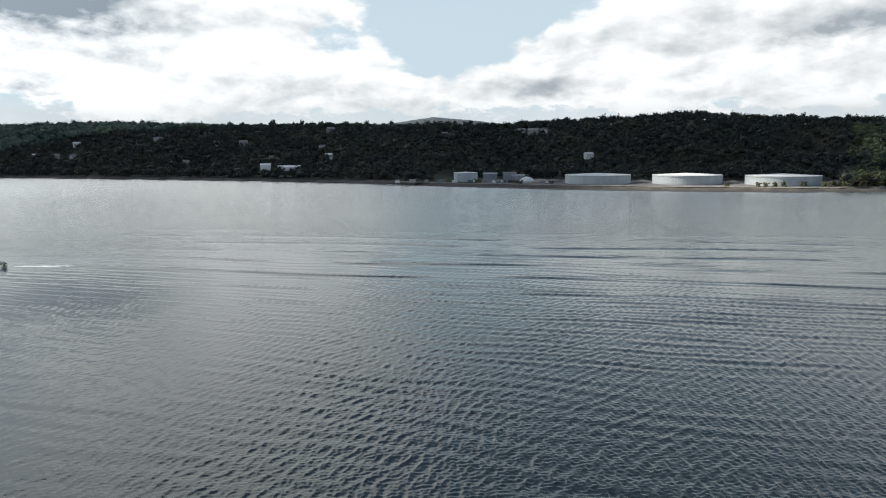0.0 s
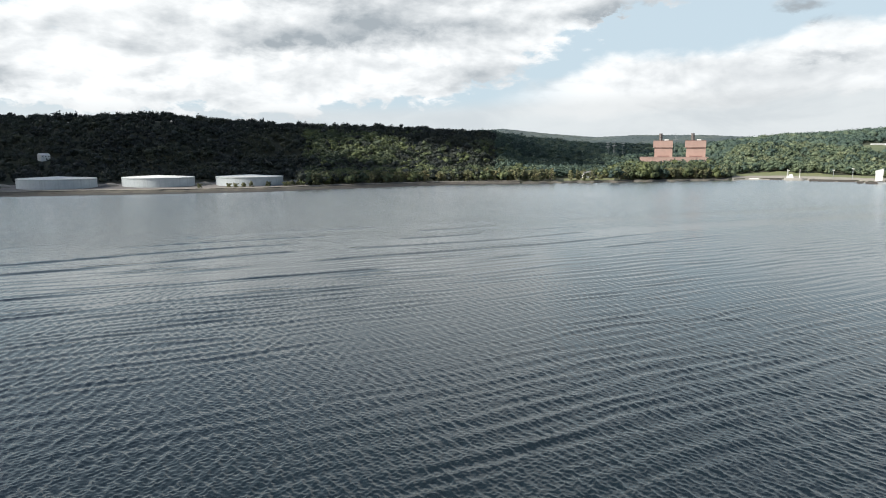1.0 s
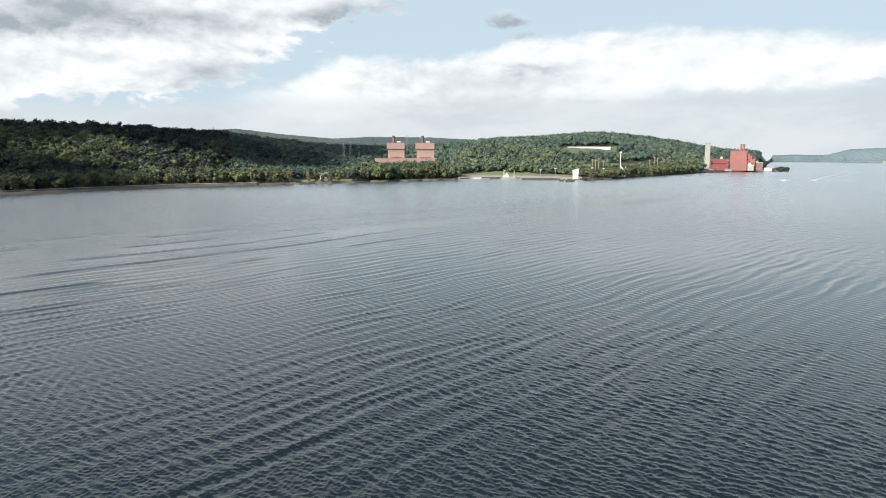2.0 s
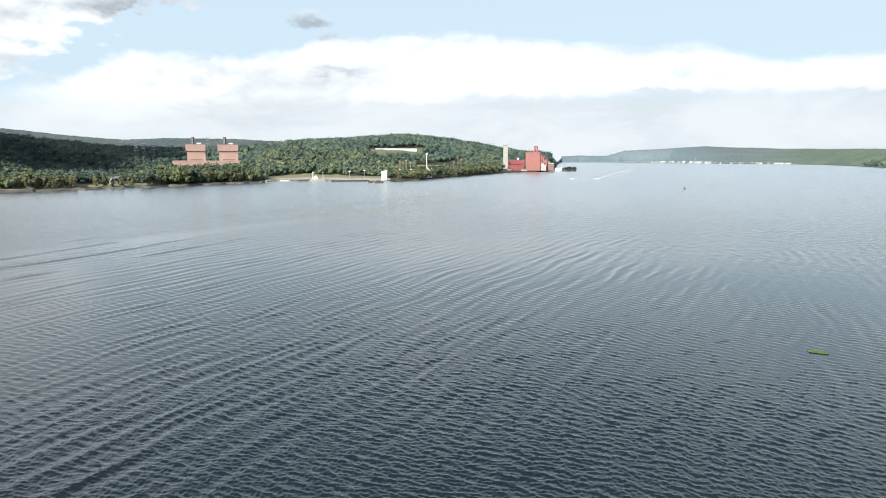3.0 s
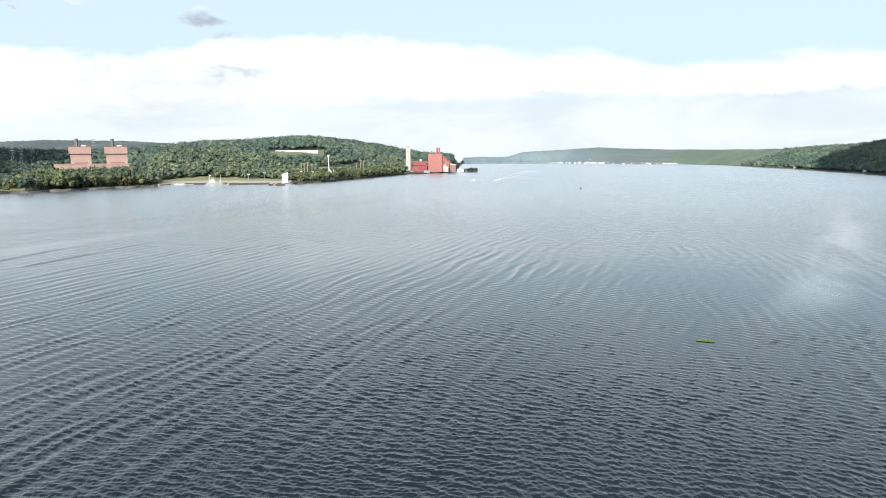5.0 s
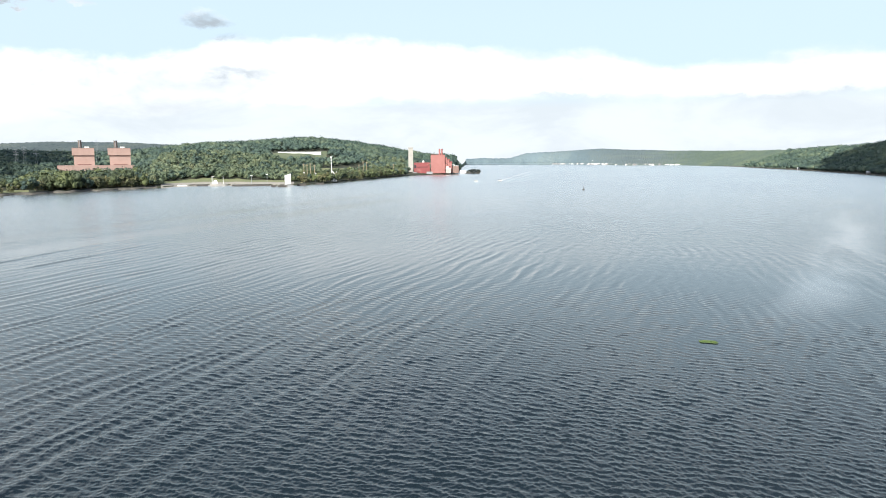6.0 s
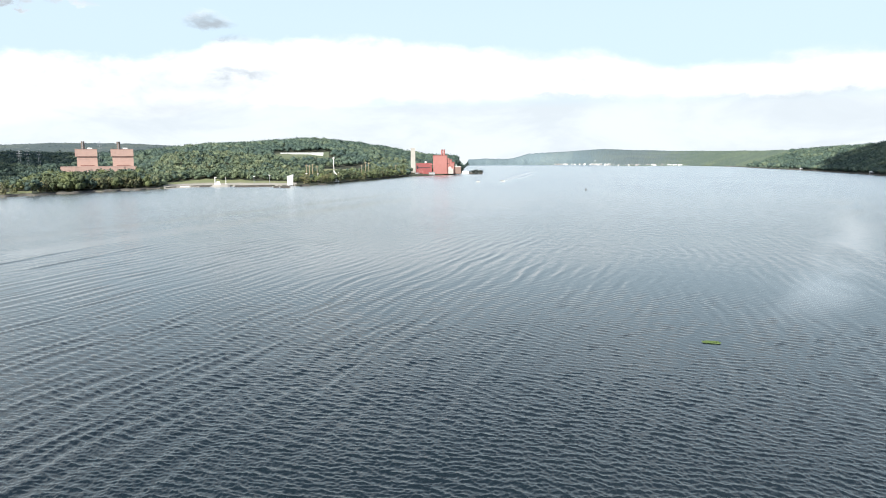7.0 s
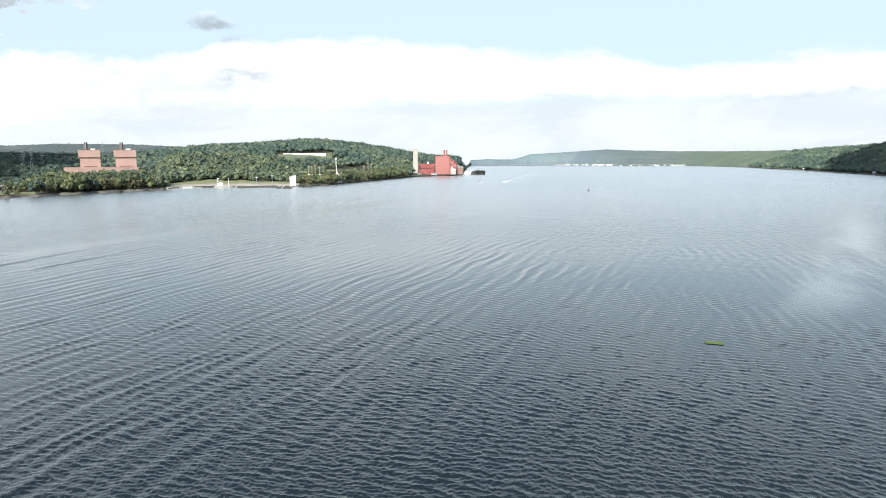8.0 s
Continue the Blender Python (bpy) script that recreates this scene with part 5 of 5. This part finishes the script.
def motorboat(m, size, label):
    t = thing("motorboat", m @ Matrix.Diagonal((size, size, size, 1)), label, "motorboat", "boats under way")
    bm = B()
    prof = [(-3.0, 1.1), (0.5, 1.2), (2.2, 0.8), (3.4, 0.0), (2.2, -0.8), (0.5, -1.2), (-3.0, -1.1)]
    lo = [bm.verts.new((x * 0.9 - 0.1, y * 0.6, -0.25)) for x, y in prof]
    hi = [bm.verts.new((x, y, 0.75 + 0.12 * max(x, 0))) for x, y in prof]
    for i in range(7):
        j = (i + 1) % 7
        bm.faces.new((lo[i], lo[j], hi[j], hi[i]))
    bm.faces.new(lo[::-1])
    bm.faces.new(hi)
    bmesh.ops.recalc_face_normals(bm, faces=bm.faces[:])
    part("hull", bm, WHITE, t)
    part("console", box(B(), -0.2, 0, 0.75, 1.2, 1.2, 0.8, 0.85), GREY, t)
    part("windscreen", box(B(), 0.75, 0, 0.8, 0.12, 1.5, 0.75), GLASS, t)
    part("outboard", box(B(), -3.2, 0, 0.1, 0.5, 0.6, 1.1, 0.8), DARK, t)
    for k in (-0.6, 0.6):
        part("seat", box(B(), -1.6, k, 0.7, 0.6, 0.6, 0.55), DARK, t)
    return t


def foam_trail(pts, w0, w1, label, gaps=0.35, seed=3):
    """Broken white foam left on the water along a line of places."""
    r = np.random.default_rng(seed)
    pts = [Vector(p) for p in pts]
    bm = B()
    total = sum((b - a).length for a, b in zip(pts, pts[1:]))
    done = 0.0
    for a, b in zip(pts, pts[1:]):
        n = max(2, int((b - a).length / max(w0, 0.6) * 1.6))
        for k in range(n):
            if r.uniform() < gaps:
                continue
            p = a.lerp(b, (k + r.uniform()) / n)
            f = (done + (b - a).length * k / n) / total
            w = (w0 + (w1 - w0) * f)
            c = p + Vector((r.normal(0, w * 0.25), r.normal(0, w * 0.25), 0.05 + 0.012 * r.uniform()))
            q = (b - a).normalized()
            ring = []
            for i in range(7):
                t = 2 * math.pi * i / 7
                s = r.uniform(0.5, 1.0)
                o = q * math.cos(t) * w * 1.5 * s + Vector((-q.y, q.x, 0)) * math.sin(t) * w * 0.45 * s
                ring.append(bm.verts.new(c + o))
            top = bm.verts.new(c + Vector((0, 0, 0.10)))
            for i in range(7):
                bm.faces.new((ring[i], ring[(i + 1) % 7], top))
        done += (b - a).length
    ob = new("foam_trail", mesh_of("foam_trail", bm, FOAM))
    return tagged(ob, label, "foam", kind="stuff")


motorboat(place(-32.5, 259, 0.1, 97), 1.0, "small white open motorboat speeding across the river")
foam_trail([polar(-31.9, 257.5, 0), polar(-29.5, 251, 0), polar(-27.4, 246, 0), polar(-24.5, 238, 0)], 2.4, 1.5, "white foam trail behind the motorboat", 0.1)
motorboat(place(88.95, 1124, 0.1, -60), 1.6, "white motorboat under way near the river point")
foam_trail([polar(89.0, 1124, 0), polar(89.6, 1150, 0)], 2.4, 1.2, "white foam behind the distant motorboat", 0.15, 5)
motorboat(place(90.95, 1148, 0.1, -50), 1.6, "white motorboat drawing a curved wake upriver")
foam_trail([polar(90.9, 1152, 0), polar(91.6, 1330, 0), polar(92.65, 1683, 0), polar(93.4, 2060, 0)], 2.6, 3.0, "long curved foam wake on the far reach", 0.25, 6)
foam_trail([polar(92.2, 1330, 0), polar(92.8, 1450, 0), polar(93.5, 1800, 0)], 2.2, 2.4, "second pale wake arm on the far reach", 0.35, 7)
foam_trail([polar(91.0, 1210, 0), polar(91.6, 1225, 0)], 3.0, 2.0, "short patch of foam on the far reach", 0.2, 8)


def build_buoy():
    t = thing("channel_buoy", place(97.65, 814, 0), "dark steel channel buoy with an open lattice top", "buoy")
    part("float", lathe(B(), [(1.0, -0.8), (1.3, 0.0), (1.2, 0.8), (0.4, 1.0)], 14), DARK, t, smooth=True)
    for k in range(4):
        a = k * math.pi / 2
        part("leg", bar(B(), (0.9 * math.cos(a), 0.9 * math.sin(a), 0.8), (0.25 * math.cos(a), 0.25 * math.sin(a), 3.6), 0.09), DARK, t)
    part("lantern", lathe(B(), [(0.3, 3.5), (0.35, 4.1), (0.1, 4.4)], 10), GREY, t)


build_buoy()


def build_weed():
    r = np.random.default_rng(9)
    bm = B()
    for k in range(150):
        a, q = r.uniform(0, 6.28), math.sqrt(r.uniform())
        c = Vector((math.cos(a) * q * 1.75, math.sin(a) * q * 1.05 + 0.2 * math.sin(3 * a), 0.02))
        ring = [bm.verts.new(c + Vector((0.26 * r.uniform(0.5, 1) * math.cos(i * 1.047), 0.26 * r.uniform(0.5, 1) * math.sin(i * 1.047), r.uniform(0, 0.05)))) for i in range(6)]
        top = bm.verts.new(c + Vector((0, 0, r.uniform(0.06, 0.14))))
        for i in range(6):
            bm.faces.new((ring[i], ring[(i + 1) % 6], top))
    t = new("weed_mat", mesh_of("weed_mat", bm, ALGAE))
    t.matrix_world = place(107.6, 139.5, 0.06)
    tagged(t, "floating mat of bright green water weed", "water weed")


build_weed()

# ---- town and boats on the far shore ----


def build_far_town():
    r = np.random.default_rng(12)
    for k in range(80):
        a = r.uniform(95.2, 103.5) if k % 3 else r.uniform(95.8, 99.5)
        d = min(float(shore(a)) + (r.uniform(2, 12) if a < 99.3 else r.uniform(6, 40)) + (0 if k < 70 else r.uniform(30, 160)), 4880)
        w = r.uniform(7, 15)
        house(place(a, d, ground_at(a, d), r.uniform(-25, 25)), w, 8, r.uniform(3, 5.5), HOUSE_WALL[k % 2], "pale waterfront house on the distant shore", "houses of the far town", WHITE if k % 3 == 0 else None)
    for a in (104.0, 104.4, 104.8, 113.2, 117.6):
        d = float(shore(a)) + 10
        house(place(a, d, ground_at(a, d), 10), 7 if a > 108 else 20, 6, 2.8, HOUSE_WALL[0 if a < 108 else 1], "small white house at the foot of the east bank", "houses on the east bank", WHITE)


build_far_town()


def build_point():
    """Stony wooded tip beyond the red plant."""
    d = 1790
    t = thing("rock_islet", place(88.5, d, 0), "stony overgrown tip of the river point", "rock")
    r = np.random.default_rng(4)
    bm = B()
    for k in range(16):
        m = Matrix.Translation((r.uniform(-22, 22), r.uniform(-8, 8), r.uniform(0, 2))) @ Matrix.Rotation(r.uniform(0, 6), 4, "Z") @ Matrix.Diagonal((r.uniform(3, 7), r.uniform(3, 6), r.uniform(2, 4), 1))
        bmesh.ops.create_icosphere(bm, subdivisions=1, radius=1.0, matrix=m)
    part("rock", bm, STONE, t)
    vs, fs, off = [], [], 0
    for k in range(130):
        x = r.uniform(-10, 25)
        c = np.array([x, r.uniform(-6, 6), r.uniform(1.5, 10.5 - 0.012 * (x - 10) ** 2)])
        v = ICO_V * r.uniform(0.6, 1.3, (len(ICO_V), 1)) * r.uniform(1.0, 2.2) + c
        vs.append(v)
        fs.append(ICO_F + off)
        off += len(v)
    ob = new("bush", raw_mesh("bush", np.concatenate(vs), np.concatenate(fs), [SHADE_WOODS]))
    ob.parent = t
    t = thing("pale_shed", place(87.9, d - 10, 2), "low white shed on the stony point", "shed")
    part("wall", box(B(), 0, 0, -1, 16, 8, 5), WHITE, t)
    part("roof", gable(B(), 16, 8, 4.02, 6, 0.4), WHITE, t)


build_point()
